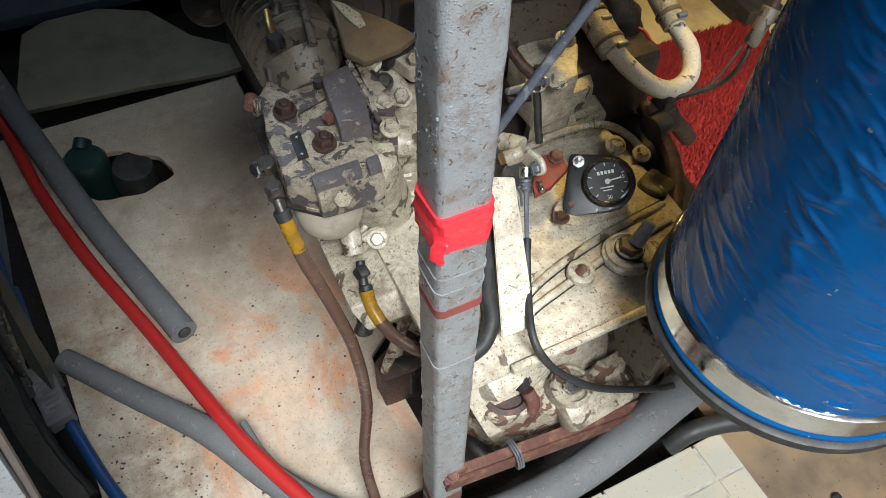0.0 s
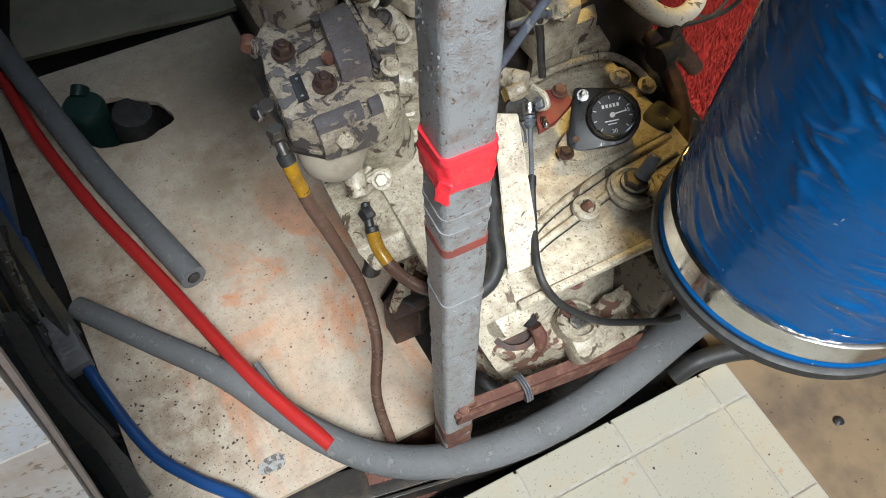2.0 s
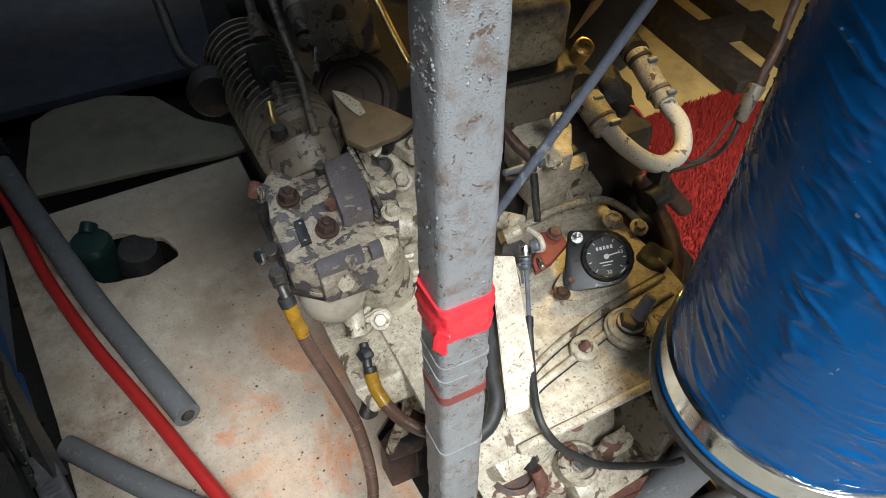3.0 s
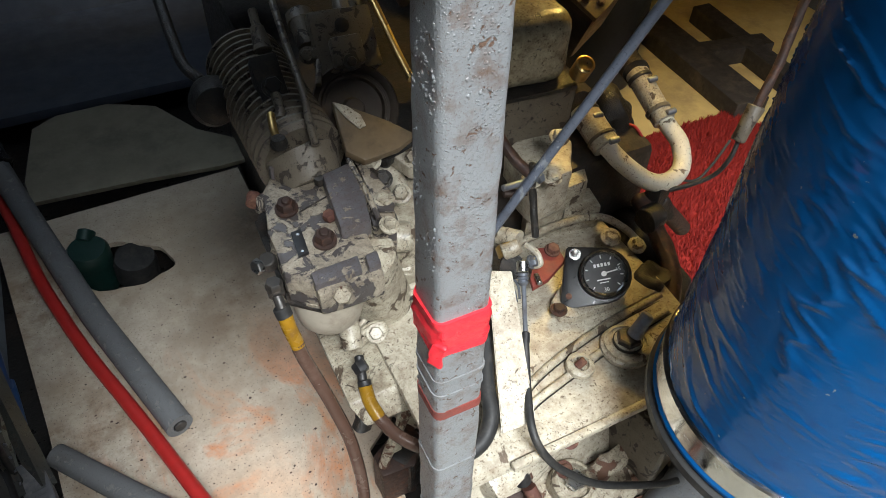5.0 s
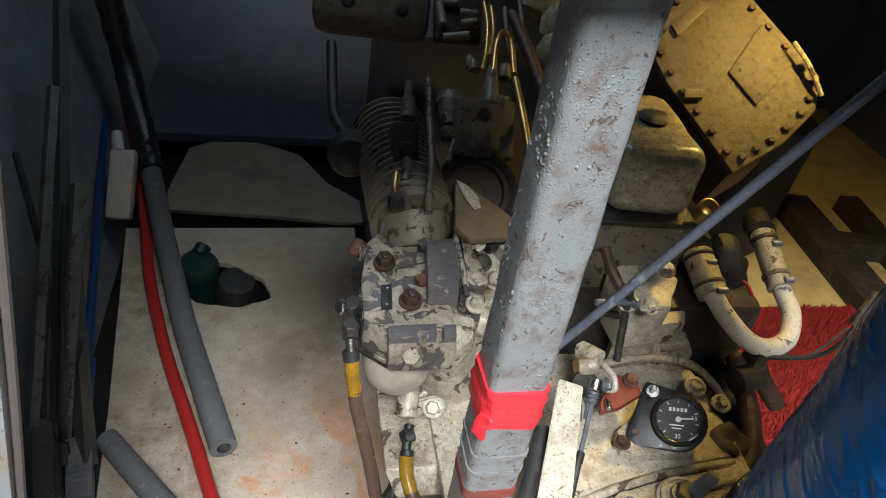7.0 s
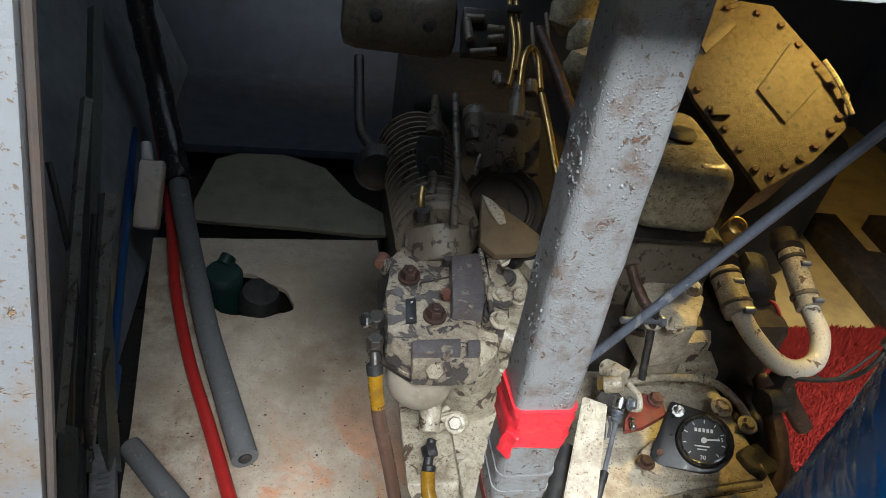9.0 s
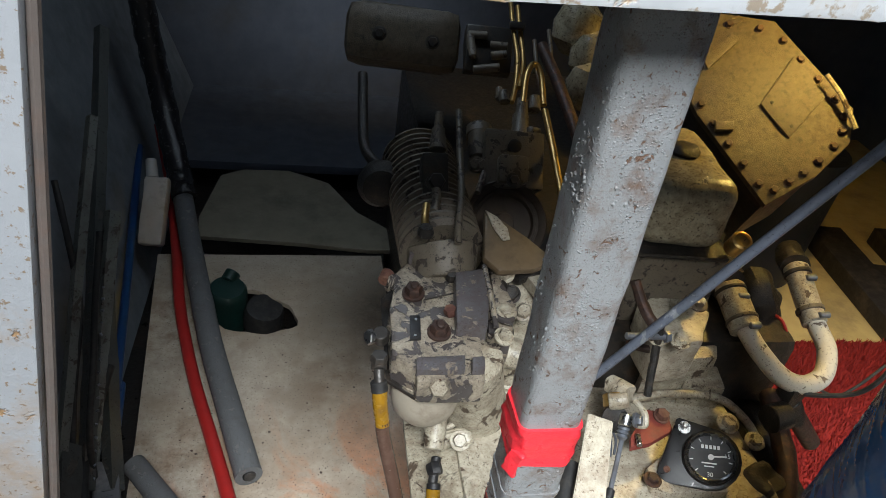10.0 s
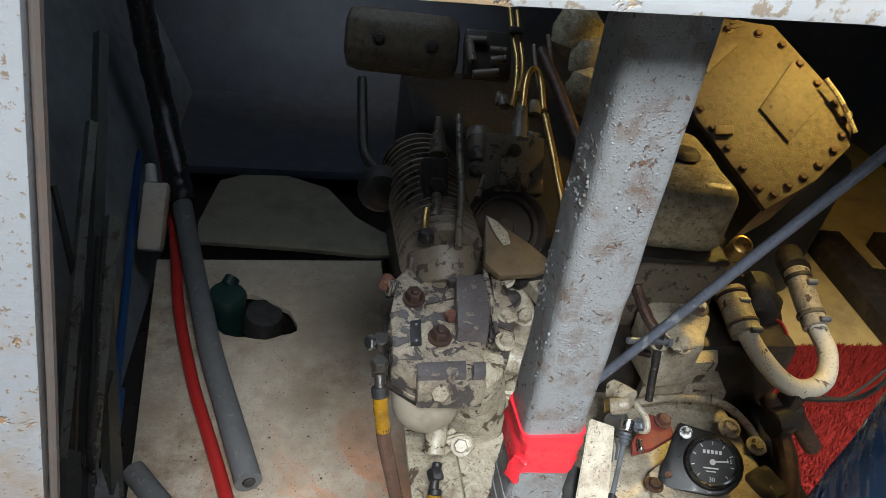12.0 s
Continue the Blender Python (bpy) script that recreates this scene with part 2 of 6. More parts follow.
def board_material():
    m, t, b = nodes_of("stained_white_board")
    c = mix(t, noise_at(t, 5, 6), (0.56, 0.50, 0.41), (0.42, 0.365, 0.29))
    c = mix(t, ramp(t, noise_at(t, 2.6, 7, 0.68), [(0.44, 0.0), (0.66, 0.75)]), c, (0.34, 0.255, 0.17))
    geo = t.nodes.new("ShaderNodeNewGeometry")

    def patch_round(centre, inner, outer, full=1.0):
        """A round area about a spot on the board, stained or shaded."""
        dist = t.nodes.new("ShaderNodeVectorMath")
        dist.operation = "DISTANCE"
        dist.inputs[1].default_value = centre
        t.links.new(geo.outputs["Position"], dist.inputs[0])
        return ramp(t, dist.outputs["Value"], [(inner, full), (outer, 0.0)])

    # rust weeps lie in one patch beside the engine
    rust = ramp(t, noise_at(t, 7.5, 7, 0.66, (1.0, 0.42, 1.0), 0.9), [(0.50, 0.0), (0.60, 0.9)])
    c = mix(t, mix(t, 1.0, rust, patch_round((0.10, 0.74, 0.0), 0.16, 0.42), "MULTIPLY"), c, (0.55, 0.20, 0.075))
    wash = ramp(t, noise_at(t, 4.0, 5, 0.6), [(0.40, 0.0), (0.62, 0.55)])
    c = mix(t, mix(t, 1.0, wash, patch_round((0.14, 0.68, 0.0), 0.10, 0.34), "MULTIPLY"), c, (0.60, 0.36, 0.22))
    # oil plus painted engine shadow beside the engine, brown dirt by the hull
    patch = mix(t, 1.0, patch_round((0.19, 1.12, 0.0), 0.05, 0.36, 0.9), ramp(t, noise_at(t, 7, 6, 0.65), [(0.38, 0.0), (0.6, 1.0)]), "MULTIPLY")
    c = mix(t, patch, c, (0.17, 0.11, 0.065))
    # darkest part: the engine's shadow on the board painted together with oil
    oil_and_shade = mix(t, 1.0, patch_round((0.27, 1.38, 0.0), 0.04, 0.26, 0.95), ramp(t, noise_at(t, 6, 6, 0.6), [(0.25, 0.3), (0.5, 1.0)]), "MULTIPLY")
    c = mix(t, oil_and_shade, c, (0.045, 0.032, 0.022))
    for spot, reach in (((-0.20, 0.95, 0.0), 0.24), ((-0.17, 0.62, 0.0), 0.22), ((-0.24, 1.35, 0.0), 0.25)):
        soil = mix(t, 1.0, patch_round(spot, 0.03, reach), ramp(t, noise_at(t, 16, 9, 0.75), [(0.44, 0.0), (0.60, 0.9)]), "MULTIPLY")
        c = mix(t, soil, c, (0.19, 0.12, 0.07))
    specks = ramp(t, noise_at(t, 230, 3, 0.5), [(0.635, 0.0), (0.67, 0.9)])
    c = mix(t, specks, c, (0.09, 0.065, 0.05))
    blots = ramp(t, noise_at(t, 80, 4, 0.6), [(0.66, 0.0), (0.70, 0.8)])
    c = mix(t, blots, c, (0.16, 0.11, 0.075))
    scuff = ramp(t, noise_at(t, 24, 9, 0.8), [(0.47, 0.0), (0.68, 0.6)])
    c = mix(t, scuff, c, (0.28, 0.215, 0.155))
    grain = ramp(t, noise_at(t, 150, 6, 0.75), [(0.40, 0.0), (0.75, 0.45)])
    c = mix(t, grain, c, (0.30, 0.25, 0.20))
    t.links.new(c, b.inputs["Base Color"])
    b.inputs["Roughness"].default_value = 0.55
    bump(t, b, noise_at(t, 60, 6), 0.25, 0.0015)
    return m


def tile_material():
    m, t, b = nodes_of("cream_floor_tile")
    info = t.nodes.new("ShaderNodeObjectInfo")
    c = mix(t, info.outputs["Random"], (0.42, 0.40, 0.325), (0.38, 0.355, 0.285))
    c = mix(t, ramp(t, noise_at(t, 12, 8, 0.7), [(0.52, 0.0), (0.75, 0.5)]), c, (0.42, 0.32, 0.2))
    c = mix(t, ramp(t, noise_at(t, 260, 3, 0.5), [(0.67, 0.0), (0.70, 0.9)]), c, (0.08, 0.06, 0.05))
    c = mix(t, ramp(t, noise_at(t, 17, 3, 0.6), [(0.70, 0.0), (0.76, 0.8)]), c, (0.45, 0.18, 0.05))
    t.links.new(c, b.inputs["Base Color"])
    b.inputs["Roughness"].default_value = 0.4
    bump(t, b, noise_at(t, 40, 4), 0.12, 0.001)
    return m


def drum_material():
    m, t, b = nodes_of("blue_wrapped_plastic")
    c = mix(t, noise_at(t, 7, 5), (0.0015, 0.050, 0.165), (0.002, 0.078, 0.245))
    c = mix(t, ramp(t, noise_at(t, 30, 6, 0.7), [(0.55, 0.0), (0.75, 0.45)]), c, (0.004, 0.030, 0.13))
    c = mix(t, ramp(t, noise_at(t, 26, 3, 0.5), [(0.715, 0.0), (0.75, 0.8)]), c, (0.012, 0.016, 0.022))
    c = mix(t, ramp(t, noise_at(t, 95, 3, 0.5), [(0.72, 0.0), (0.75, 0.8)]), c, (0.22, 0.24, 0.22))
    t.links.new(c, b.inputs["Base Color"])
    t.links.new(ramp(t, noise_at(t, 40, 4), [(0.3, 0.13), (0.7, 0.24)]), b.inputs["Roughness"])
    b.inputs["Specular IOR Level"].default_value = 0.3
    n1 = bump(t, b, noise_at(t, 90, 4), 0.06, 0.001)
    bump(t, b, noise_at(t, 30, 3, 0.5, (0.6, 0.6, 3.0), 0.6), 0.08, 0.002, n1)
    return m


def plywood_material():
    m, t, b = nodes_of("brown_stained_floor_panel")
    c = mix(t, noise_at(t, 8, 7), (0.27, 0.19, 0.11), (0.18, 0.12, 0.07))
    c = mix(t, ramp(t, noise_at(t, 5, 6, 0.6), [(0.44, 0.0), (0.62, 0.85)]), c, (0.09, 0.065, 0.045))
    c = mix(t, ramp(t, noise_at(t, 90, 2), [(0.70, 0.0), (0.73, 0.8)]), c, (0.05, 0.04, 0.03))
    t.links.new(c, b.inputs["Base Color"])
    b.inputs["Roughness"].default_value = 0.6
    bump(t, b, noise_at(t, 50, 6), 0.25, 0.001)
    return m


BOARD, TILE, DRUM, PLY = board_material(), tile_material(), drum_material(), plywood_material()
RUG = plain("red_carpet", (0.34, 0.016, 0.010), 0.95, 0.0, 0.5, 60, 0.3, 0.002)
# yellow of the warm lamp is put into this floor's base colour
LAMPLIT_FLOOR = plain("worn_lamplit_floor", (0.62, 0.45, 0.17), 0.6, 0.0, 0.4, 12, 0.3, 0.002, (0.2, 0.13, 0.07), 0.6)


# ---- mesh tools ----
PLACE = {}


def V(p):
    return Vector(p)


def axes(way):
    w = V(way).normalized()
    u = w.cross(V((0, 0, 1)) if abs(w.z) < 0.95 else V((0, 1, 0))).normalized()
    return u, w.cross(u), w


def box(c, s, turn=(0, 0, 0), bev=0.003, seg=2):
    bm = bmesh.new()
    bmesh.ops.create_cube(bm, size=1.0)
    bmesh.ops.scale(bm, vec=s, verts=bm.verts)
    if bev:
        bmesh.ops.bevel(bm, geom=bm.edges[:], offset=bev, segments=seg, profile=0.6, affect="EDGES")
    bm.transform(pose(*c, *turn))
    return bm


def prism(poly, z0, z1, bev=0.002, m=None):
    """An outline in a plane, raised from z0 to z1, edges rounded; m places it."""
    bm = bmesh.new()
    area = sum(a[0] * b[1] - b[0] * a[1] for a, b in zip(poly, poly[1:] + poly[:1]))
    if area < 0:
        poly = poly[::-1]
    f = bm.faces.new([bm.verts.new((p[0], p[1], z0)) for p in poly])
    top = bmesh.ops.extrude_face_region(bm, geom=[f])["geom"]
    bmesh.ops.translate(bm, vec=(0, 0, z1 - z0), verts=[v for v in top if isinstance(v, bmesh.types.BMVert)])
    bmesh.ops.recalc_face_normals(bm, faces=bm.faces[:])
    if bev:
        bmesh.ops.bevel(bm, geom=bm.edges[:], offset=bev, segments=2, profile=0.6, affect="EDGES", clamp_overlap=True)
    if m:
        bm.transform(m)
    return bm


def smooth_line(points, steps=6):
    pts = [V(p) for p in points]
    if len(pts) < 3:
        return pts
    ext = [pts[0] * 2 - pts[1]] + pts + [pts[-1] * 2 - pts[-2]]
    out = []
    for i in range(1, len(ext) - 2):
        a, b, c, d = ext[i - 1:i + 3]
        for k in range(steps):
            t = k / steps
            out.append(0.5 * (2 * b + (c - a) * t + (2 * a - 5 * b + 4 * c - d) * t * t + (3 * b - a - 3 * c + d) * t ** 3))
    return out + [pts[-1]]


def tube(points, r, seg=14, steps=6, hollow=0.0):
    """A round bar or hose along a smooth line; hollow: bore radius at the ends."""
    pts = smooth_line(points, steps)
    n = len(pts)
    rad = r if callable(r) else (lambda f: r)
    bm = bmesh.new()
    rings, u = [], None
    for i, p in enumerate(pts):
        w = (pts[min(i + 1, n - 1)] - pts[max(i - 1, 0)]).normalized()
        u = axes(w)[0] if u is None else (u - w * u.dot(w)).normalized()
        v = w.cross(u)
        rr = rad(i / (n - 1))
        rings.append([bm.verts.new(p + rr * (math.cos(a) * u + math.sin(a) * v)) for a in (2 * math.pi * k / seg for k in range(seg))])
    for a, b in zip(rings, rings[1:]):
        for k in range(seg):
            bm.faces.new((a[k], a[(k + 1) % seg], b[(k + 1) % seg], b[k]))
    for ring, p, q in ((rings[0], pts[0], pts[1]), (rings[-1], pts[-1], pts[-2])):
        if hollow:
            c, way = sum((v.co for v in ring), Vector()) / seg, (q - p).normalized()
            inner = [bm.verts.new(c + (v.co - c) * hollow) for v in ring]
            deep = [bm.verts.new(v.co + way * 0.03) for v in inner]
            for k in range(seg):
                j = (k + 1) % seg
                bm.faces.new((ring[k], ring[j], inner[j], inner[k]))
                bm.faces.new((inner[k], inner[j], deep[j], deep[k]))
            bm.faces.new(deep)
        else:
            bm.faces.new(ring)
    bmesh.ops.recalc_face_normals(bm, faces=bm.faces[:])
    return bm


def lathe(profile, origin, axis=(0, 0, 1), seg=32, closed=True):
    """A turned form: (radius, height) pairs along an axis."""
    u, v, w = axes(axis)
    bm = bmesh.new()
    o = V(origin)
    rings = []
    for r, h in profile:
        rings.append([bm.verts.new(o + w * h + max(r, 1e-5) * (math.cos(a) * u + math.sin(a) * v)) for a in (2 * math.pi * k / seg for k in range(seg))])
    for a, b in zip(rings, rings[1:]):
        for k in range(seg):
            bm.faces.new((a[k], a[(k + 1) % seg], b[(k + 1) % seg], b[k]))
    if closed:
        bm.faces.new(rings[0]), bm.faces.new(rings[-1])
    bmesh.ops.recalc_face_normals(bm, faces=bm.faces[:])
    return bm


def rod(a, b, r, r2=None, seg=20, bev=0.0015):
    a, b = V(a), V(b)
    h, r2 = (b - a).length, r if r2 is None else r2
    e = min(bev, r * 0.4, h * 0.3)
    return lathe([(r - e, 0), (r, e), (r2, h - e), (r2 - e, h)], a, b - a, seg)


def hexagon(p, way, r, h, washer=1.5):
    """A hexagon bolt head on its washer."""
    bm = lathe([(r * 0.86, 0), (r, h * 0.12), (r, h * 0.82), (r * 0.84, h)], p, way, 6)
    if washer:
        return joined(bm, lathe([(r * washer, -0.001), (r * washer, h * 0.18), (r * washer * 0.9, h * 0.22)], p, way, 20))
    return bm


def joined(*parts):
    bm = parts[0]
    for other in parts[1:]:
        me = bpy.data.meshes.new("join")
        other.to_mesh(me)
        other.free()
        bm.from_mesh(me)
        bpy.data.meshes.remove(me)
    return bm


def rough_up(bm, amount, scale, cuts=0, seed=0.0):
    """Uneven, hand-worn surface."""
    if cuts:
        bmesh.ops.subdivide_edges(bm, edges=bm.edges[:], cuts=cuts, use_grid_fill=True)
    off = Vector((seed, seed * 1.7, seed * 0.3))
    bm.normal_update()
    for v in bm.verts:
        v.co += v.normal * amount * noise.noise(v.co * scale + off)
    return bm


def part(name, bm, material, parent=None, label="", angle=38):
    me = bpy.data.meshes.new(name)
    for f in bm.faces:
        f.smooth = True
    lo = Vector([min(v.co[i] for v in bm.verts) for i in range(3)])
    hi = Vector([max(v.co[i] for v in bm.verts) for i in range(3)])
    base = Vector(((lo.x + hi.x) / 2, (lo.y + hi.y) / 2, lo.z))
    bm.transform(Matrix.Translation(-base))
    bm.to_mesh(me)
    bm.free()
    me.set_sharp_from_angle(angle=radians(angle))
    me.materials.append(material)
    ob = new(name, me)
    ob.location = base
    PLACE[ob] = base
    if parent:
        ob.parent = parent
        ob.matrix_parent_inverse = Matrix.Translation(-PLACE[parent])
    if label:
        ob["label"] = label
    return ob


def thing(name, at, label, category, group="", kind=""):
    ob = new(name)
    ob.location = at
    ob.empty_display_size = 0.05
    PLACE[ob] = V(at)
    return tagged(ob, label, category, group, kind)


def single(name, bm, material, label, category, group="", kind="", angle=38):
    return tagged(part(name, bm, material, None, "", angle), label, category, group, kind)


# ---- structure ----
single("ground", box((0.5, 0.6, -0.2), (6.0, 6.0, 0.16), bev=0), BILGE, "black oily bilge under the floor panels", "ground", kind="structure")

# painted board beside the engine, with an oval hole cut in it
def board_with_hole(outline, centre, rx, ry, turn, z0, z1):
    bm = bmesh.new()
    def loop(pts):
        vs = [bm.verts.new((x, y, z1)) for x, y in pts]
        return [bm.edges.new((a, b)) for a, b in zip(vs, vs[1:] + vs[:1])]
    c, s = math.cos(turn), math.sin(turn)
    oval = []
    for k in range(28):
        a = 2 * math.pi * k / 28
        wob = 1 + 0.06 * math.sin(3 * a + 1) + 0.05 * math.cos(7 * a)
        x, y = rx * wob * math.cos(a), ry * wob * math.sin(a)
        oval.append((centre[0] + c * x - s * y, centre[1] + s * x + c * y))
    edges = loop(outline) + loop(oval)
    bmesh.ops.triangle_fill(bm, use_beauty=True, edges=edges)
    top = bmesh.ops.extrude_face_region(bm, geom=bm.faces[:])["geom"]
    bmesh.ops.translate(bm, vec=(0, 0, z0 - z1), verts=[v for v in top if isinstance(v, bmesh.types.BMVert)])
    bmesh.ops.recalc_face_normals(bm, faces=bm.faces[:])
    return bm

OUTLINE = [(-0.235, 0.42), (0.245, 0.425), (0.29, 0.50), (0.285, 0.59), (0.262, 0.64), (0.262, 0.70), (0.33, 0.75), (0.33, 0.98), (0.29, 1.10), (0.262, 1.30), (0.255, 1.632), (-0.345, 1.615), (-0.28, 1.0)]
single("floor_panel", board_with_hole(OUTLINE, (-0.083, 1.388), 0.112, 0.076, -0.42, -0.014, 0.0), BOARD, "white painted floor board with rust stains and an oval hole", "floor panel", kind="structure")
single("floor_panel", rough_up(prism([(-0.252, 1.685), (0.02, 1.665), (0.216, 1.640), (0.36, 1.645), (0.33, 1.70), (0.192, 1.833), (0.108, 1.99), (-0.019, 2.06), (-0.16, 2.055), (-0.225, 2.01), (-0.262, 1.78)], 0.0, 0.014), 0.004, 6), FAR_BOARD_SHADED, "white board further inside, shade put into its colour", "floor panel", kind="structure")

# tiled threshold
floor = single("floor", box((0.28, -0.62, -0.0275), (1.0, 1.80, 0.05), bev=0), GROUT, "grey grout bed under the floor tiles", "floor", kind="structure")
single("floor_panel", box((1.44, -0.15, -0.022), (1.32, 1.9, 0.03), bev=0.001), PLY, "brown stained plywood floor panel", "floor panel", kind="structure")
single("floor_panel", box((1.75, 1.86, -0.03), (1.5, 1.5, 0.03), bev=0.001), LAMPLIT_FLOOR, "worn floor behind the engine, lamp yellow put into its colour", "floor panel", kind="structure")

# hull side, flaring outwards, and the dark engine space
def hull_side():
    return prism([(-0.37, -0.1), (-0.42, -0.1), (-1.02, 1.6), (-0.965, 1.6)], 0.31, 2.7, 0.0, Matrix(((1, 0, 0, 0), (0, 0, 1, 0), (0, 1, 0, 0), (0, 0, 0, 1))))
single("wall_west", hull_side(), HULL, "dark painted hull side leaning outwards", "wall", kind="structure")
single("floor_panel", box((0.3, 2.43, -0.02), (1.9, 0.60, 0.03), bev=0.001), SOOT, "dark board in the far end of the engine space", "floor panel", kind="structure")
single("wall_north", box((0.7, 2.75, 0.8), (3.8, 0.06, 2.0), bev=0), SOOT, "sooty black bulkhead", "wall", kind="structure")
single("wall_east", box((2.5, 1.0, 0.8), (0.06, 5.4, 2.9), bev=0), SOOT, "dark bulkhead", "wall", kind="structure")
# deck pieces leave an unseen gap, added to let the fill lamp in
deck = [box((0.7, 0.825, 1.5), (3.8, 1.01, 0.05), bev=0), box((0.7, 2.225, 1.5), (3.8, 1.11, 0.05), bev=0),
        box((-0.70, 1.50, 1.5), (1.00, 0.34, 0.05), bev=0), box((1.50, 1.50, 1.5), (2.20, 0.34, 0.05), bev=0)]
single("ceiling", joined(*deck), SOOT, "sooty underside of the deck with an opening added for fill light", "ceiling", kind="structure")

# cabin round the eye
single("wall_south", box((0.6, -1.6, 1.05), (3.8, 0.06, 2.5), bev=0), CABIN, "white cabin wall", "wall", kind="structure")
single("wall_cabin", box((-1.2, -0.65, 1.05), (0.06, 1.84, 2.5), bev=0), CABIN, "white cabin wall", "wall", kind="structure")
hatch = [box((0.6, -0.02, 2.3), (3.8, 0.68, 0.05), bev=0), box((-0.95, -0.98, 2.3), (0.56, 1.20, 0.05), bev=0), box((1.98, -0.98, 2.3), (1.04, 1.20, 0.05), bev=0)]
single("ceiling_cabin", joined(*hatch), CABIN, "white cabin ceiling with an open deck hatch", "ceiling", kind="structure")

# bulkhead with the opening through which the engine is seen
XZ = Matrix(((1, 0, 0, 0), (0, 0, 1, 0), (0, 1, 0, 0), (0, 0, 0, 1)))
single("wall_lintel", rough_up(prism([(-0.9, 1.150), (0.0, 1.136), (0.04, 1.135), (0.13, 1.138), (0.305, 1.1445), (1.9, 1.20), (1.9, 2.3), (-0.9, 2.3)], 0.30, 0.40, 0.006, XZ), 0.0012, 40), FRAME_WHITE, "weathered white painted beam above the hatch opening", "hatch frame", kind="structure")
single("wall_jamb", prism([(-0.0464, 1.165), (-0.1065, 0.762), (-0.55, 0.762), (-0.55, 1.165)], 0.285, 0.298, 0.002, XZ), JAMB_DARKENED, "weathered white painted side of the hatch opening, darkened to dim the light", "hatch frame", kind="structure")
single("wall_jamb_foot", prism([(-0.1068, 0.760), (-0.234, 0.02), (-0.55, 0.02), (-0.55, 0.760)], 0.285, 0.298, 0.002, XZ), JAMB, "darker tan foot of the hatch opening", "hatch frame", kind="structure")
single("trim", tube([(-0.0440, 0.2925, 1.165), (-0.1040, 0.2925, 0.762), (-0.2315, 0.2925, 0.02)], 0.0028, 8), WOOD_EDGE, "bare wooden edge strip", "trim", kind="structure")


# ---- stanchion ----
def square_sleeve(z0, z1, grow, cuts):
    """A length of the square section, its corners broadly rounded."""
    bm = bmesh.new()
    bmesh.ops.create_cube(bm, size=1.0)
    bmesh.ops.scale(bm, vec=(0.049 + 2 * grow, 0.045 + 2 * grow, z1 - z0), verts=bm.verts)
    bmesh.ops.bevel(bm, geom=[e for e in bm.edges if abs(e.verts[0].co.z - e.verts[1].co.z) > 0.5 * (z1 - z0)], offset=0.008 + grow, segments=4, profile=0.5, affect="EDGES")
    for k in range(1, cuts):
        bmesh.ops.bisect_plane(bm, geom=bm.verts[:] + bm.edges[:] + bm.faces[:], plane_co=(0, 0, (k / cuts - 0.5) * (z1 - z0)), plane_no=(0, 0, 1))
    bm.transform(pose(0.2385, 0.3705, (z0 + z1) / 2))
    for v in bm.verts:
        v.co.x -= 0.018 * (v.co.z - 0.85)
    return bm


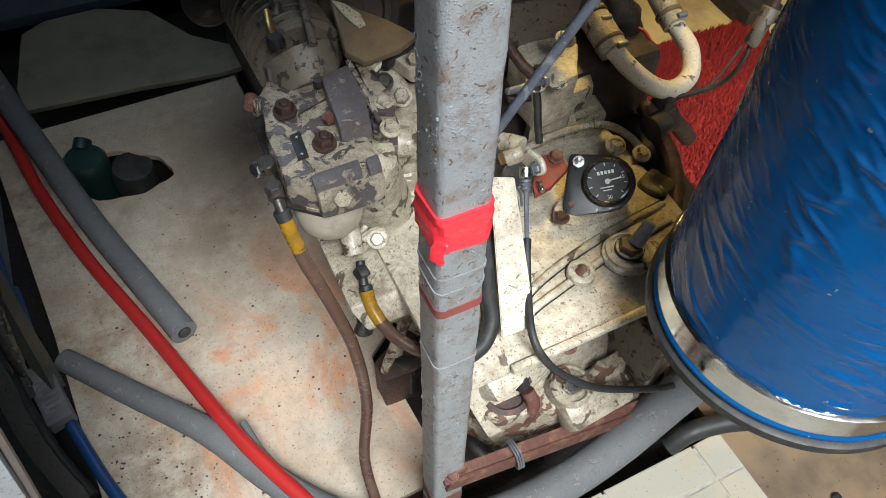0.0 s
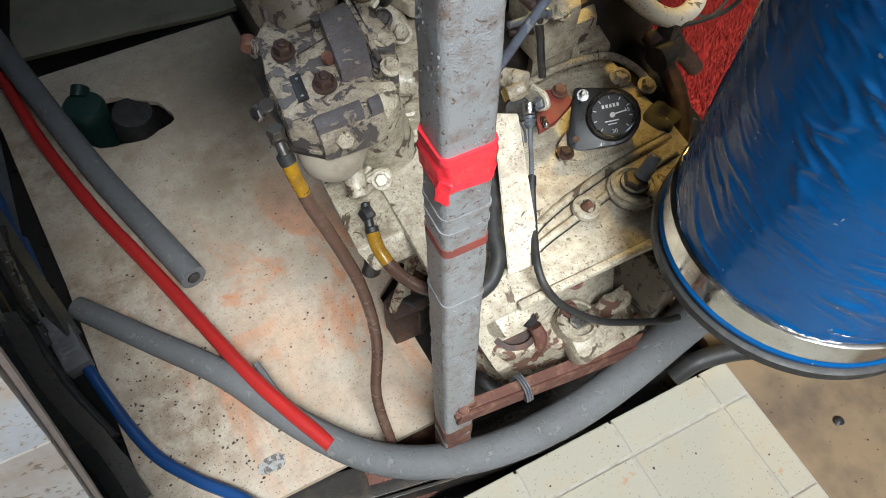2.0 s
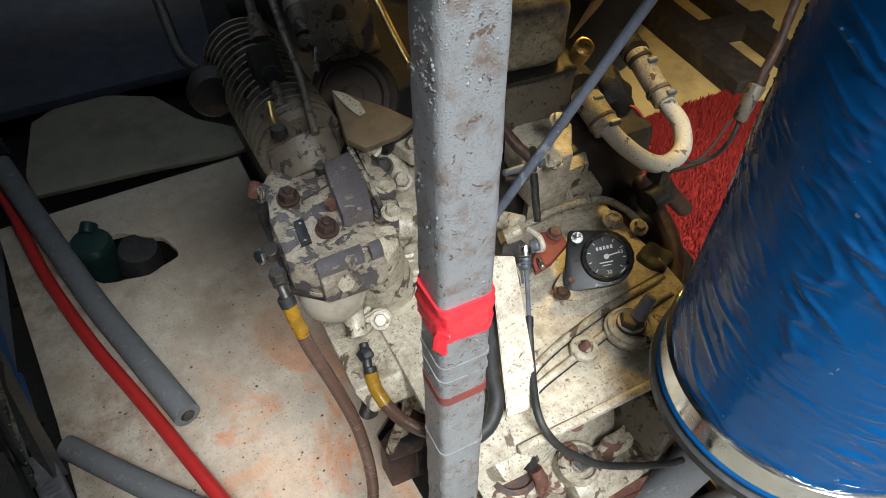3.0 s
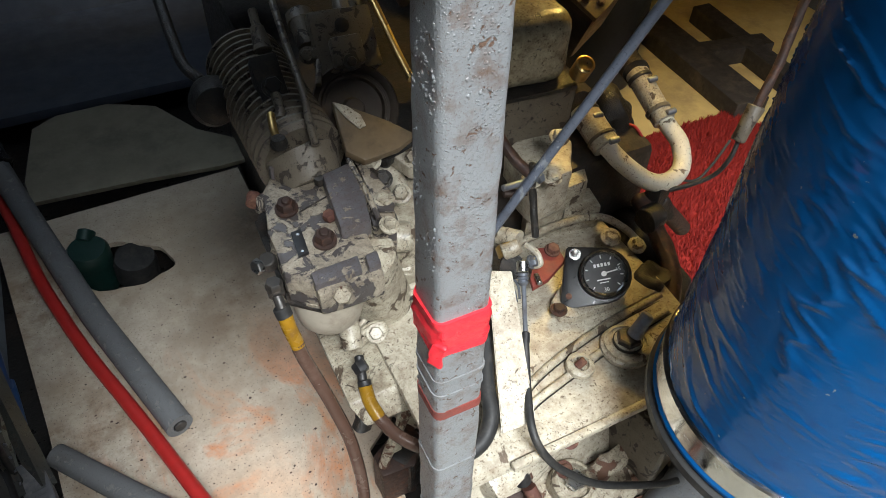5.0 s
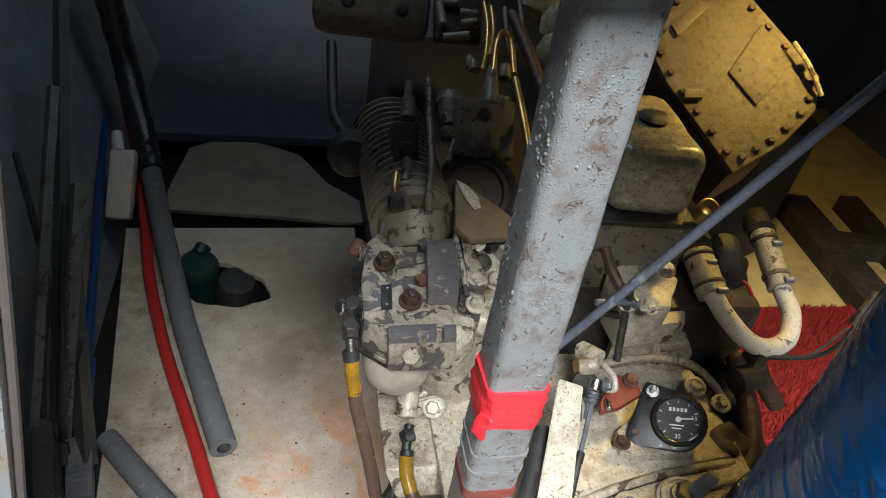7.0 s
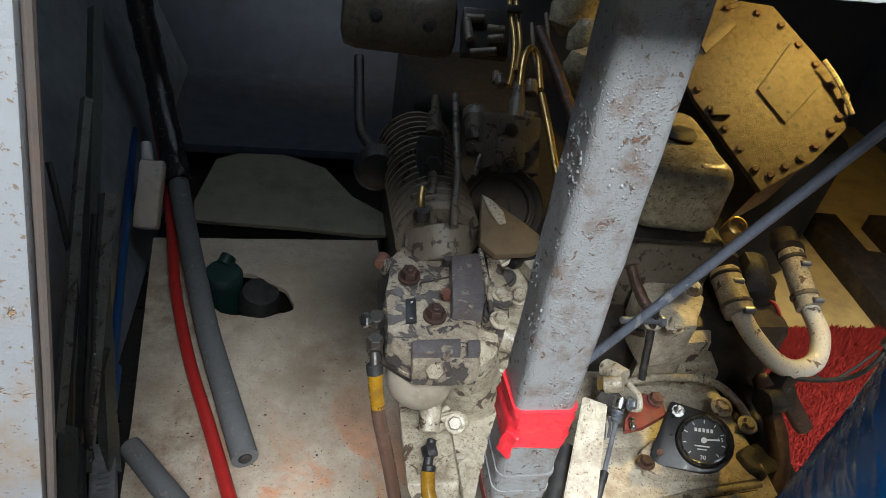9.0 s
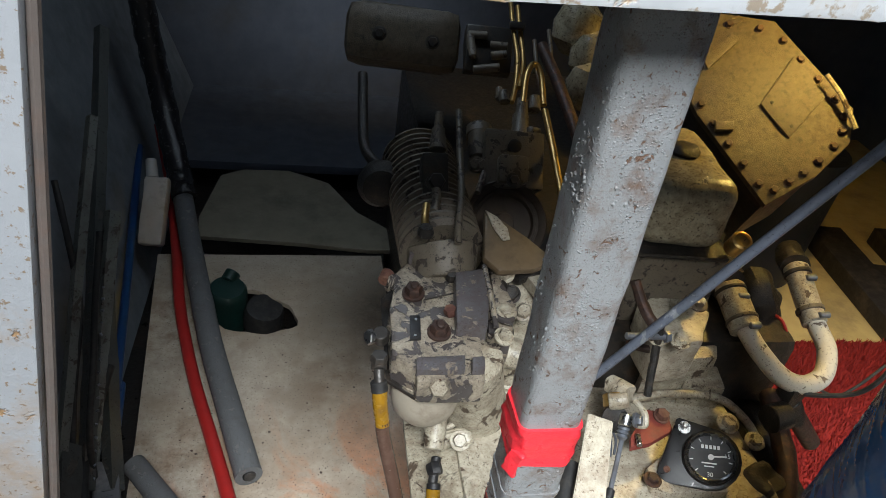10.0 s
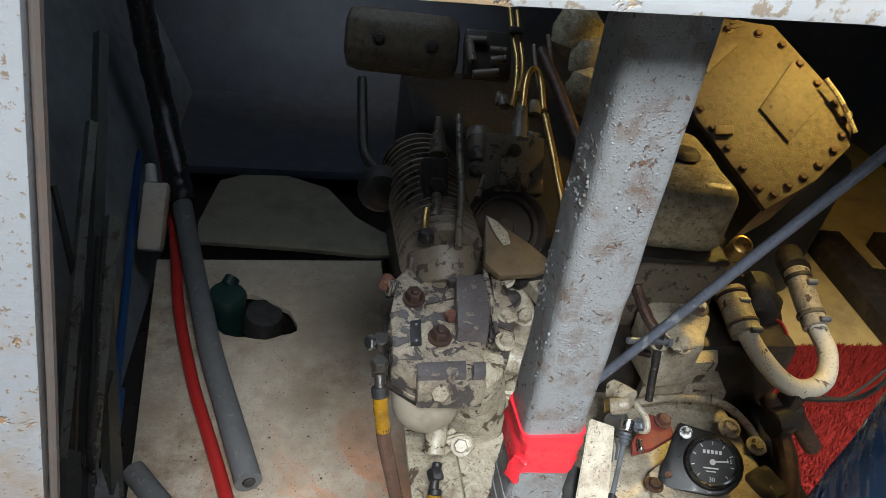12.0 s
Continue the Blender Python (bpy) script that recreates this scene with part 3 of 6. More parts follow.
def stanchion():
    ob = thing("stanchion", (0.23, 0.38, -0.12), "grey painted square steel post with rust spots", "post")
    part("pipe", rough_up(square_sleeve(-0.12, 1.14, 0.0, 60), 0.0014, 50), POST, ob)
    rng = random.Random(12)
    verts, faces = [], []
    for k in range(5200):
        z, side, f = rng.uniform(0.2, 1.13), rng.random() < 0.62, rng.uniform(-0.017, 0.017)
        if noise.noise((z * 16, f * 40 + 7 * side, 3)) < -0.08 + 0.35 * rng.random() or 0.762 < z < 0.812:
            continue
        lean = -0.018 * (z - 0.85)
        p, out, along = (V((0.2385 + f + lean, 0.3482, z)), V((0, -1, 0)), V((1, 0, 0))) if side else (V((0.2142 + lean, 0.3705 + f, z)), V((-1, 0, 0)), V((0, 1, 0)))
        r = 0.0006 + 0.0012 * rng.random() ** 2
        i = len(verts)
        for ring, (rr, hh) in enumerate(((1.0, -0.25), (0.68, 0.42))):
            for j in range(6):
                a = math.pi * j / 3 + ring * 0.5
                verts.append(p + along * (rr * r * math.cos(a)) + V((0, 0, 1)) * (rr * r * 1.2 * math.sin(a)) + out * (hh * r))
        verts.append(p + out * (0.62 * r))
        for j in range(6):
            q = (j + 1) % 6
            faces += [(i + j, i + q, i + 6 + q, i + 6 + j), (i + 6 + j, i + 6 + q, i + 12)]
    me = bpy.data.meshes.new("blistered_paint")
    me.from_pydata(verts, [], faces)
    bm = bmesh.new()
    bm.from_mesh(me)
    bpy.data.meshes.remove(me)
    bmesh.ops.recalc_face_normals(bm, faces=bm.faces[:])
    tagged(part("blistered_paint", bm, POST, ob, "small blisters under the grey paint", 70), kind="stuff")
    part("tape", rough_up(square_sleeve(0.766, 0.808, 0.0022, 14), 0.003, 120), TAPE, ob, "band of wrinkled red tape")
    part("paint_band", rough_up(square_sleeve(0.664, 0.676, 0.0007, 2), 0.0008, 70), RED_PAINT, ob, "faded red paint line")
    for z in (0.722, 0.700, 0.563):
        part("weld_bead", rough_up(square_sleeve(z, z + 0.004, 0.0012, 2), 0.0012, 60), POST, ob)
    part("tape_end", rough_up(box((0.215, 0.348, 0.770), (0.012, 0.003, 0.026), (0, 8, -45), 0.001), 0.004, 90, 3), TAPE, ob, "torn end of the red tape")
    part("rusty_foot", rough_up(square_sleeve(-0.12, 0.15, 0.0006, 10), 0.0016, 60), RUST, ob, "rust-eaten foot of the post")
    part("base_plate", rough_up(box((0.215, 0.39, -0.075), (0.17, 0.12, 0.012), (0, 0, 6), 0.002), 0.002, 40, 2), RUST, ob, "rusty base plate")
    return ob


stanchion()


# ---- blue drum ----
def drum():
    c = V((0.650, 0.262, 0.0))
    ob = thing("drum", (0.650, 0.262, 0.0), "blue wrapped drum with a steel band round its foot", "drum")
    seg, rows = 220, 300
    bm = bmesh.new()
    rings = []
    for j in range(rows + 1):
        z = 0.525 + 0.60 * j / rows
        ring = []
        for k in range(seg):
            a = 2 * math.pi * k / seg
            # creases run down round the drum like a loose helix
            h = z + 0.075 * a + 0.012 * noise.noise((3 * a, 9 * z, 2))
            calm = max(0.0, min(1.0, 0.62 + 1.6 * noise.noise((1.9 * a, 5 * z, 7))))
            fold = calm * max(0.0, 1 - abs(noise.noise((1.5 * a, 46 * h, 0))) * 8.5) ** 2
            fine = (1 - 0.6 * calm) * max(0.0, 1 - abs(noise.noise((2.6 * a, 80 * h, 5))) * 9) ** 2
            dent = min(0.0, 0.25 + noise.noise((3.4 * a, 13 * z, 11)))
            w = noise.noise((2.2 * a, 8 * z, 4))
            r = 0.1605 - 0.011 * (z - 0.52) / 0.6 + (0.0027 * fold + 0.0012 * fine) * min(1, j / 8) + (0.0010 * w + 0.0045 * dent) * min(1, j / 20)
            ring.append(bm.verts.new(c + V((r * math.cos(a), r * math.sin(a), z))))
        rings.append(ring)
    for a, b in zip(rings, rings[1:]):
        for k in range(seg):
            bm.faces.new((a[k], a[(k + 1) % seg], b[(k + 1) % seg], b[k]))
    bm.faces.new(rings[-1]), bm.faces.new(rings[0])
    bmesh.ops.recalc_face_normals(bm, faces=bm.faces[:])
    part("shell", bm, DRUM, ob, "creased blue plastic wrap", 60)
    part("band", lathe([(0.1600, 0.0), (0.1650, 0.001), (0.1655, 0.037), (0.1610, 0.039)], c + V((0, 0, 0.537)), seg=96), plain("polished_band", (0.62, 0.61, 0.58), 0.16, 1.0, 0.25, 30, 0.03, 0.0005, (0.35, 0.3, 0.22), 0.5), ob, "polished steel band")
    part("rim", lathe([(0.155, 0), (0.1670, 0.002), (0.1675, 0.007), (0.165, 0.010)], c + V((0, 0, 0.5275)), seg=96), DRUM, ob, "blue rim below the band")
    part("foot_ring", lathe([(0.150, 0), (0.166, 0.001), (0.1725, 0.007), (0.1720, 0.018), (0.166, 0.021)], c + V((0, 0, 0.505)), seg=96), RUBBER, ob, "black rubber foot ring")
    part("pedestal", rod((0.715, 0.37, -0.12), (0.715, 0.37, 0.515), 0.026), DARK_METAL, ob, "dark steel leg under the drum")


drum()


# ---- hoses on the board ----
def hose(name, points, r, mat, label, hollow=0.0, seg=16):
    return single(name, tube(points, r, seg, 8, hollow), mat, label, "hose")


hose("foam_hose", [(-0.049, 0.884, 0.027), (-0.100, 1.044, 0.027), (-0.157, 1.225, 0.029), (-0.201, 1.392, 0.034), (-0.262, 1.624, 0.070), (-0.315, 1.820, 0.160), (-0.364, 1.951, 0.300), (-0.388, 1.980, 0.450), (-0.406, 2.004, 0.620)], 0.0265, FOAM, "grey foam pipe insulation with an open cut end", 0.5, 20)
hose("red_hose", [(0.066, 0.450, 0.045), (0.018, 0.549, 0.052), (-0.021, 0.647, 0.045), (-0.094, 0.875, 0.020), (-0.133, 0.991, 0.016), (-0.181, 1.129, 0.015), (-0.222, 1.269, 0.016), (-0.257, 1.408, 0.020), (-0.295, 1.613, 0.040), (-0.334, 1.796, 0.100), (-0.376, 1.934, 0.220)], 0.0135, RED_HOSE, "red rubber hose running into the slit foam tube")


def wrapped_top():
    return rough_up(tube([(-0.284, 1.726, 0.110), (-0.315, 1.820, 0.160), (-0.364, 1.951, 0.300), (-0.388, 1.980, 0.450), (-0.406, 2.004, 0.620)], 0.0335, 18, 12), 0.005, 45)


part("plastic_wrap", wrapped_top(), plain("crinkled_black_plastic", (0.02, 0.02, 0.022), 0.2, 0.0, 0.4, 40, 0.5, 0.003), bpy.data.objects["foam_hose"], "crinkled black plastic round the foam")


part("bore", rod((-0.0470, 0.8805, 0.027), (-0.0500, 0.8900, 0.027), 0.0125), RUBBER, bpy.data.objects["foam_hose"], "dark bore of the cut end")


def slit_foam():
    pts = [(-0.265, 0.921, 0.024), (-0.162, 0.794, 0.024), (-0.061, 0.668, 0.026), (0.012, 0.545, 0.026), (0.079, 0.449, 0.030), (0.144, 0.384, 0.040), (0.227, 0.339, 0.050), (0.330, 0.315, 0.055), (0.447, 0.310, 0.070), (0.546, 0.317, 0.100), (0.642, 0.333, 0.130), (0.723, 0.347, 0.150)]
    ob = single("foam_hose", tube(pts, lambda f: 0.0215 + 0.013 * f, 20, 8, 0.5), FOAM, "long grey foam tube curving over the floor edge", "hose")
    flap = tube([(0.001, 0.653, 0.035), (0.021, 0.563, 0.040), (0.067, 0.478, 0.043), (0.108, 0.417, 0.045)], lambda f: 0.006 + 0.006 * f, 8, 6)
    part("flap", flap, FOAM, ob, "lifted edge of the slit foam")
    part("red_end", tube([(0.698, 0.344, 0.170), (0.717, 0.344, 0.180), (0.741, 0.344, 0.190)], 0.016, 14), RED_HOSE, ob, "red hose inside the foam")


slit_foam()
hose("blue_hose", [(-0.070, 0.402, 0.020), (-0.103, 0.451, 0.012), (-0.161, 0.514, 0.012), (-0.216, 0.598, 0.012), (-0.265, 0.754, 0.020), (-0.306, 0.933, 0.020), (-0.329, 1.113, 0.030), (-0.335, 1.113, 0.040), (-0.376, 1.412, 0.050), (-0.414, 1.707, 0.080), (-0.447, 1.977, 0.120)], 0.0105, BLUE_HOSE, "blue water hose along the hull side")


def brown_hose():
    ob = thing("fuel_hose", (0.14, 0.59, 0.0), "oil-stained clear hose with a yellow sleeve", "hose")
    a, b = (0.142, 0.642, 0.592), (0.142, 0.612, 0.572)
    part("union", joined(rod(a, (0.141, 0.625, 0.585), 0.010), rod((0.141, 0.627, 0.586), b, 0.0065), hexagon((0.141, 0.633, 0.592), (0, 0, 1), 0.011, 0.012, 0)), DARK_METAL, ob, "dark steel union")
    part("ferrule", rod((0.141, 0.617, 0.575), (0.143, 0.610, 0.562), 0.0105), RUBBER, ob)
    part("sleeve", tube([(0.143, 0.611, 0.565), (0.144, 0.605, 0.550), (0.149, 0.594, 0.520)], lambda f: 0.0098 - 0.0006 * f, 16), YELLOW, ob, "yellow sleeve, half worn away")
    part("hose", tube([(0.1485, 0.5955, 0.525), (0.152, 0.588, 0.500), (0.172, 0.561, 0.420), (0.186, 0.533, 0.340), (0.186, 0.504, 0.230), (0.162, 0.470, 0.110), (0.160, 0.417, 0.015)], 0.0090, 16, 10), BROWN_HOSE, ob)


brown_hose()


# ---- gearbox ----
YZ = Matrix(((0, 0, 1, 0), (1, 0, 0, 0), (0, 1, 0, 0), (0, 0, 0, 1)))


def taper(bm, k):
    """Draw the flank in towards the foot of the casting."""
    for v in bm.verts:
        if v.co.x < 0.45 and v.co.z < 0.40:
            v.co.x += (0.40 - v.co.z) * k * (1.0 if v.co.x < 0.30 else 0.4)


def gearbox():
    ob = thing("gearbox", (0.45, 0.5, 0.0), "cream painted marine gearbox with chipped paint", "gearbox")
    body = prism([(0.78, -0.08), (0.78, 0.405), (0.56, 0.415), (0.395, 0.402), (0.388, 0.385), (0.445, 0.29), (0.425, 0.225), (0.395, 0.18), (0.42, -0.08)], 0.265, 0.72, 0.006, YZ)
    taper(body, 0.34)
    part("casing", rough_up(body, 0.002, 18, 2), CREAM_CLEAN, ob)
    # flange that rises beside the stanchion
    wing = prism([(0.80, -0.02), (0.80, 0.36), (0.70, 0.405), (0.56, 0.405), (0.535, 0.375), (0.60, 0.26), (0.62, -0.02)], 0.195, 0.33, 0.006, YZ)
    taper(wing, 0.55)
    part("bell_housing", rough_up(wing, 0.002, 22, 2), CREAM, ob)
    part("rib", tube([(0.227, 0.650, 0.400), (0.269, 0.683, 0.410), (0.316, 0.695, 0.420), (0.366, 0.705, 0.420), (0.413, 0.698, 0.420)], 0.011, 10), CREAM_CLEAN, ob)
    for pts, r, mat in (([(0.405, 0.462, 0.402), (0.433, 0.481, 0.408), (0.494, 0.500, 0.412), (0.585, 0.520, 0.412), (0.700, 0.534, 0.410)], 0.0065, CREAM),
                        ([(0.395, 0.440, 0.402), (0.420, 0.453, 0.406), (0.474, 0.466, 0.409), (0.572, 0.487, 0.411), (0.690, 0.505, 0.410)], 0.0060, CREAM_CLEAN)):
        part("rib", tube(pts, r, 10, 8), mat, ob)
        part("joint", tube([V(p) + V((0.002, -0.0075, 0.0015)) for p in pts], 0.0011, 6, 8), GASKET, ob, "black joint line")
    part("step", prism([(0.40, 0.480), (0.433, 0.488), (0.494, 0.507), (0.585, 0.527), (0.705, 0.541), (0.70, 0.60), (0.42, 0.60)], 0.395, 0.417, 0.003), CREAM_CLEAN, ob)
    part("rib", box((0.50, 0.389, 0.400), (0.30, 0.012, 0.012), (0, 0, 1), 0.004), CREAM_CLEAN, ob)
    # filler cap
    cap = (0.587, 0.472, 0.415)
    cap_ob = part("filler", lathe([(0.037, 0), (0.037, 0.006), (0.033, 0.008), (0.033, 0.014), (0.028, 0.016), (0.028, 0.012), (0.020, 0.012), (0.020, 0.02)], cap, seg=36), CREAM, ob, "raised filler boss with greasy rings")
    part("nut", hexagon(V(cap) + V((0, 0, 0.016)), (0, 0, 1), 0.018, 0.014, 1.2), DARK_METAL, cap_ob)
    part("plug", rod(V(cap) + V((0.006, -0.002, 0.026)), V(cap) + V((0.028, 0.004, 0.058)), 0.0115, 0.009), DULL_STEEL, cap_ob, "grey plug")
    eye = (0.509, 0.473, 0.418)
    part("drain_boss", lathe([(0.021, -0.004), (0.020, 0.003), (0.015, 0.006), (0.012, 0.006), (0.010, 0.001)], eye, (0.0, -0.1, 1), 24), CREAM, ob, "chipped oval boss")
    part("drain_plug", rod(V(eye) + V((-0.006, 0, 0.0)), V(eye) + V((0.006, 0, 0.010)), 0.006), RUST, ob)
    # cover under the gauge
    cov = [(0.528, 0.583, 0.420)[:2], (0.562, 0.606, 0.420)[:2], (0.638, 0.574, 0.420)[:2], (0.634, 0.539, 0.420)[:2], (0.545, 0.540, 0.420)[:2], (0.523, 0.551, 0.420)[:2]]
    part("cover", prism(cov, 0.405, 0.432, 0.004), CREAM_CLEAN, ob)
    part("bolt", hexagon((0.527, 0.561, 0.434), (0, 0, 1), 0.0085, 0.008), DARK_RUST, ob)
    # upper casing steps towards the engine
    step = prism([(0.562, 0.720, 0.500)[:2], (0.631, 0.858, 0.500)[:2], (0.726, 0.845, 0.500)[:2], (0.684, 0.732, 0.500)[:2]], 0.36, 0.50, 0.006)
    part("upper_casing", rough_up(step, 0.003, 24, 2), CREAM, ob)
    lid = prism([(0.550, 0.787, 0.560)[:2], (0.612, 0.822, 0.560)[:2], (0.663, 0.769, 0.560)[:2], (0.621, 0.704, 0.560)[:2], (0.551, 0.697, 0.560)[:2]], 0.48, 0.56, 0.005)
    part("lid", rough_up(lid, 0.003, 24, 2), CREAM_CLEAN, ob)
    for p in ((0.589, 0.709, 0.628), (0.531, 0.682, 0.588), (0.562, 0.675, 0.588)):
        part("bolt", hexagon(p, (0, -0.2, 1), 0.010, 0.010), CREAM, ob)
    web = prism([(0.635, 0.720, 0.450)[:2], (0.720, 0.808, 0.450)[:2], (0.702, 0.707, 0.450)[:2]], 0.36, 0.455, 0.005)
    part("web", web, CREAM, ob)
    side = prism([(0.789, 0.783, 0.370)[:2], (0.853, 0.712, 0.370)[:2], (0.794, 0.563, 0.370)[:2], (0.698, 0.461, 0.370)[:2], (0.671, 0.525, 0.370)[:2]], -0.1, 0.375, 0.012)
    part("side_casting", rough_up(side, 0.012, 22, 4), GASKET, ob, "black greasy casting")
    part("side_pipe", rough_up(tube([(0.783, 0.711, 0.440), (0.774, 0.637, 0.420), (0.755, 0.571, 0.400), (0.723, 0.527, 0.380)], 0.016, 12), 0.004, 50), DARK_RUST, ob, "greasy brown pipe")
    part("side_union", rough_up(rod((0.756, 0.658, 0.440), (0.788, 0.664, 0.440), 0.022), 0.004, 50, 1), GASKET, ob)
    part("side_lump", rough_up(box((0.712, 0.572, 0.400), (0.06, 0.05, 0.04), (10, 10, 30), 0.012), 0.010, 45, 3), GASKET, ob)
    # rear flange arc
    part("rib", tube([(0.516, 0.696, 0.440), (0.599, 0.703, 0.450), (0.689, 0.702, 0.440), (0.732, 0.675, 0.420), (0.766, 0.652, 0.380)], 0.0065, 10), CREAM, ob)
    part("bolt", hexagon((0.675, 0.643, 0.450), (-0.1, -0.3, 1), 0.011, 0.012), CREAM, ob)
    part("bolt", hexagon((0.726, 0.632, 0.420), (-0.1, -0.3, 1), 0.010, 0.012), CREAM, ob)
    for px in ((0.281, 0.579, 0.400), (0.272, 0.644, 0.425), (0.366, 0.728, 0.450), (0.363, 0.714, 0.440)):
        part("bolt", hexagon(px, (-0.1, -0.5, 1), 0.0105, 0.012, 1.4), CREAM_CLEAN, ob)
    part("lug", tube([(0.239, 0.643, 0.415), (0.262, 0.649, 0.425), (0.285, 0.646, 0.425)], 0.011, 10), CREAM, ob)
    part("lug", rod((0.233, 0.663, 0.460), (0.229, 0.624, 0.430), 0.017, 0.014), CREAM, ob)
    part("lug", rough_up(box((0.295, 0.571, 0.395), (0.03, 0.05, 0.03), (20, 0, 25), 0.006), 0.004, 40, 2), CREAM_CLEAN, ob)
    # lower front: sender, dipstick socket and rusty unions
    soc = (0.479, 0.393, 0.240)
    s_ob = part("socket", lathe([(0.034, -0.10), (0.034, 0), (0.030, 0.004), (0.026, 0.004), (0.024, -0.006)], soc, (0.05, -0.25, 1), 30), CREAM, ob, "greasy socket")
    part("nut", hexagon(V(soc), (0.05, -0.25, 1), 0.016, 0.014, 0), STEEL, s_ob)
    part("union", joined(rod((0.398, 0.450, 0.200), (0.417, 0.437, 0.235), 0.020, 0.016), hexagon((0.411, 0.435, 0.235), (0.2, -0.4, 1), 0.015, 0.018, 0)), DARK_RUST, ob, "rusty union")
    part("cap", rod((0.406, 0.422, 0.250), (0.402, 0.429, 0.275), 0.013), BLACK, ob, "black cap")
    part("elbow", tube([(0.413, 0.414, 0.240), (0.416, 0.397, 0.220), (0.407, 0.397, 0.170)], 0.011, 12), RUST, ob)
    part("boss", rough_up(box((0.386, 0.443, 0.270), (0.09, 0.05, 0.05), (35, 0, 15), 0.012), 0.004, 30, 2), CREAM_CLEAN, ob)
    part("boss", rough_up(box((0.513, 0.370, 0.200), (0.12, 0.05, 0.05), (30, 0, 5), 0.012), 0.004, 30, 2), CREAM, ob)
    part("web", rough_up(box((0.586, 0.398, 0.280), (0.02, 0.10, 0.14), (0, 0, 10), 0.006), 0.003, 30, 2), CREAM_SHADED, ob)
    lower = prism([(0.323, 0.446, 0.215)[:2], (0.366, 0.497, 0.215)[:2], (0.464, 0.466, 0.215)[:2], (0.657, 0.455, 0.215)[:2], (0.620, 0.365, 0.215)[:2], (0.498, 0.369, 0.215)[:2], (0.361, 0.397, 0.215)[:2]], 0.10, 0.216, 0.008)
    part("lower_casing", rough_up(lower, 0.007, 26, 4), RUSTY_CREAM, ob, "rust-eaten lower casing")
    part("flange_ring", rough_up(lathe([(0.040, 0), (0.042, 0.006), (0.034, 0.010), (0.030, 0.002)], (0.388, 0.437, 0.222), (0, -0.2, 1), 30), 0.002, 50), DARK_RUST, ob)
    part("lump", rough_up(box((0.414, 0.458, 0.240), (0.05, 0.04, 0.04), (20, 10, 30), 0.01), 0.008, 40, 3), RUSTY_CREAM, ob)
    part("lump", rough_up(box((0.537, 0.394, 0.235), (0.08, 0.03, 0.03), (10, 0, 12), 0.008), 0.008, 40, 3), RUSTY_CREAM, ob)
    part("lump", rough_up(box((0.357, 0.464, 0.230), (0.04, 0.06, 0.03), (0, 0, 10), 0.008), 0.006, 40, 3), CREAM, ob)
    for px in ((0.364, 0.428, 0.200), (0.472, 0.412, 0.250), (0.463, 0.389, 0.190), (0.466, 0.413, 0.340)):
        part("bolt", hexagon(px, (0, -0.5, 1), 0.009, 0.009), RUST, ob)
    part("rib", tube([(0.250, 0.658, 0.430), (0.276, 0.672, 0.435), (0.320, 0.681, 0.435), (0.355, 0.685, 0.430)], 0.005, 8), CREAM_CLEAN, ob)
    part("joint", tube([(0.246, 0.651, 0.425), (0.274, 0.665, 0.430), (0.319, 0.675, 0.430), (0.357, 0.679, 0.425)], 0.0028, 8), GASKET, ob, "black joint line")
    part("rib", tube([(0.314, 0.733, 0.500), (0.317, 0.706, 0.470), (0.328, 0.684, 0.440)], 0.006, 8), CREAM, ob)
    part("boss", rough_up(rod((0.349, 0.726, 0.490), (0.346, 0.717, 0.470), 0.020), 0.003, 50, 1), CREAM_CLEAN, ob)
    part("bolt", hexagon((0.347, 0.722, 0.500), (-0.2, -0.6, 0.8), 0.011, 0.012, 1.3), CREAM_CLEAN, ob)
    part("bolt", hexagon((0.343, 0.701, 0.475), (-0.2, -0.6, 0.8), 0.011, 0.012, 1.3), CREAM, ob)
    part("bolt", hexagon((0.265, 0.630, 0.440), (-0.2, -0.6, 0.8), 0.010, 0.010, 1.4), CREAM_CLEAN, ob)
    part("lug", tube([(0.242, 0.647, 0.420), (0.252, 0.646, 0.435), (0.271, 0.645, 0.440), (0.280, 0.634, 0.435)], 0.006, 8), CREAM, ob)
    part("strap", tube([(0.231, 0.632, 0.436), (0.255, 0.640, 0.440), (0.274, 0.642, 0.442), (0.281, 0.634, 0.440), (0.274, 0.626, 0.438), (0.258, 0.628, 0.436)], 0.0048, 8), CREAM, ob, "bent cream strap round a bolt")
    part("stay", rough_up(box((0.288, 0.597, 0.290), (0.014, 0.006, 0.24), (-3, 7, 8), 0.002), 0.0015, 60, 2), CREAM, ob, "flat cream stay with rusty edges")
    part("stay", rough_up(rod((0.299, 0.594, 0.345), (0.258, 0.606, 0.297), 0.005), 0.0015, 60, 1), RUSTY_CREAM, ob)
    part("stay_bolt", hexagon((0.284, 0.588, 0.388), (-0.4, -0.8, 0.4), 0.0095, 0.010, 1.3), CREAM_CLEAN, ob)
    for k in range(7):
        o = V((0.273, 0.633, 0.405)) + V((0.0105 * k, 0.001 * (k % 3), 0.0))
        part("casting_mark", box(o, (0.006, 0.003 + 0.006 * (k % 2), 0.005), (25, 0, 10 * (k % 3)), 0.001), CREAM, ob)
    for k in range(5):
        o = V((0.281, 0.618, 0.390)) + V((0.010 * k, 0.0, 0.0))
        part("casting_mark", box(o, (0.005, 0.004, 0.005), (25, 0, 0), 0.001), CREAM, ob)
    for px in ((0.289, 0.637, 0.400), (0.274, 0.626, 0.395)):
        part("casting_mark", box(px, (0.06, 0.006, 0.006), (25, 0, 18), 0.002), CREAM, ob)


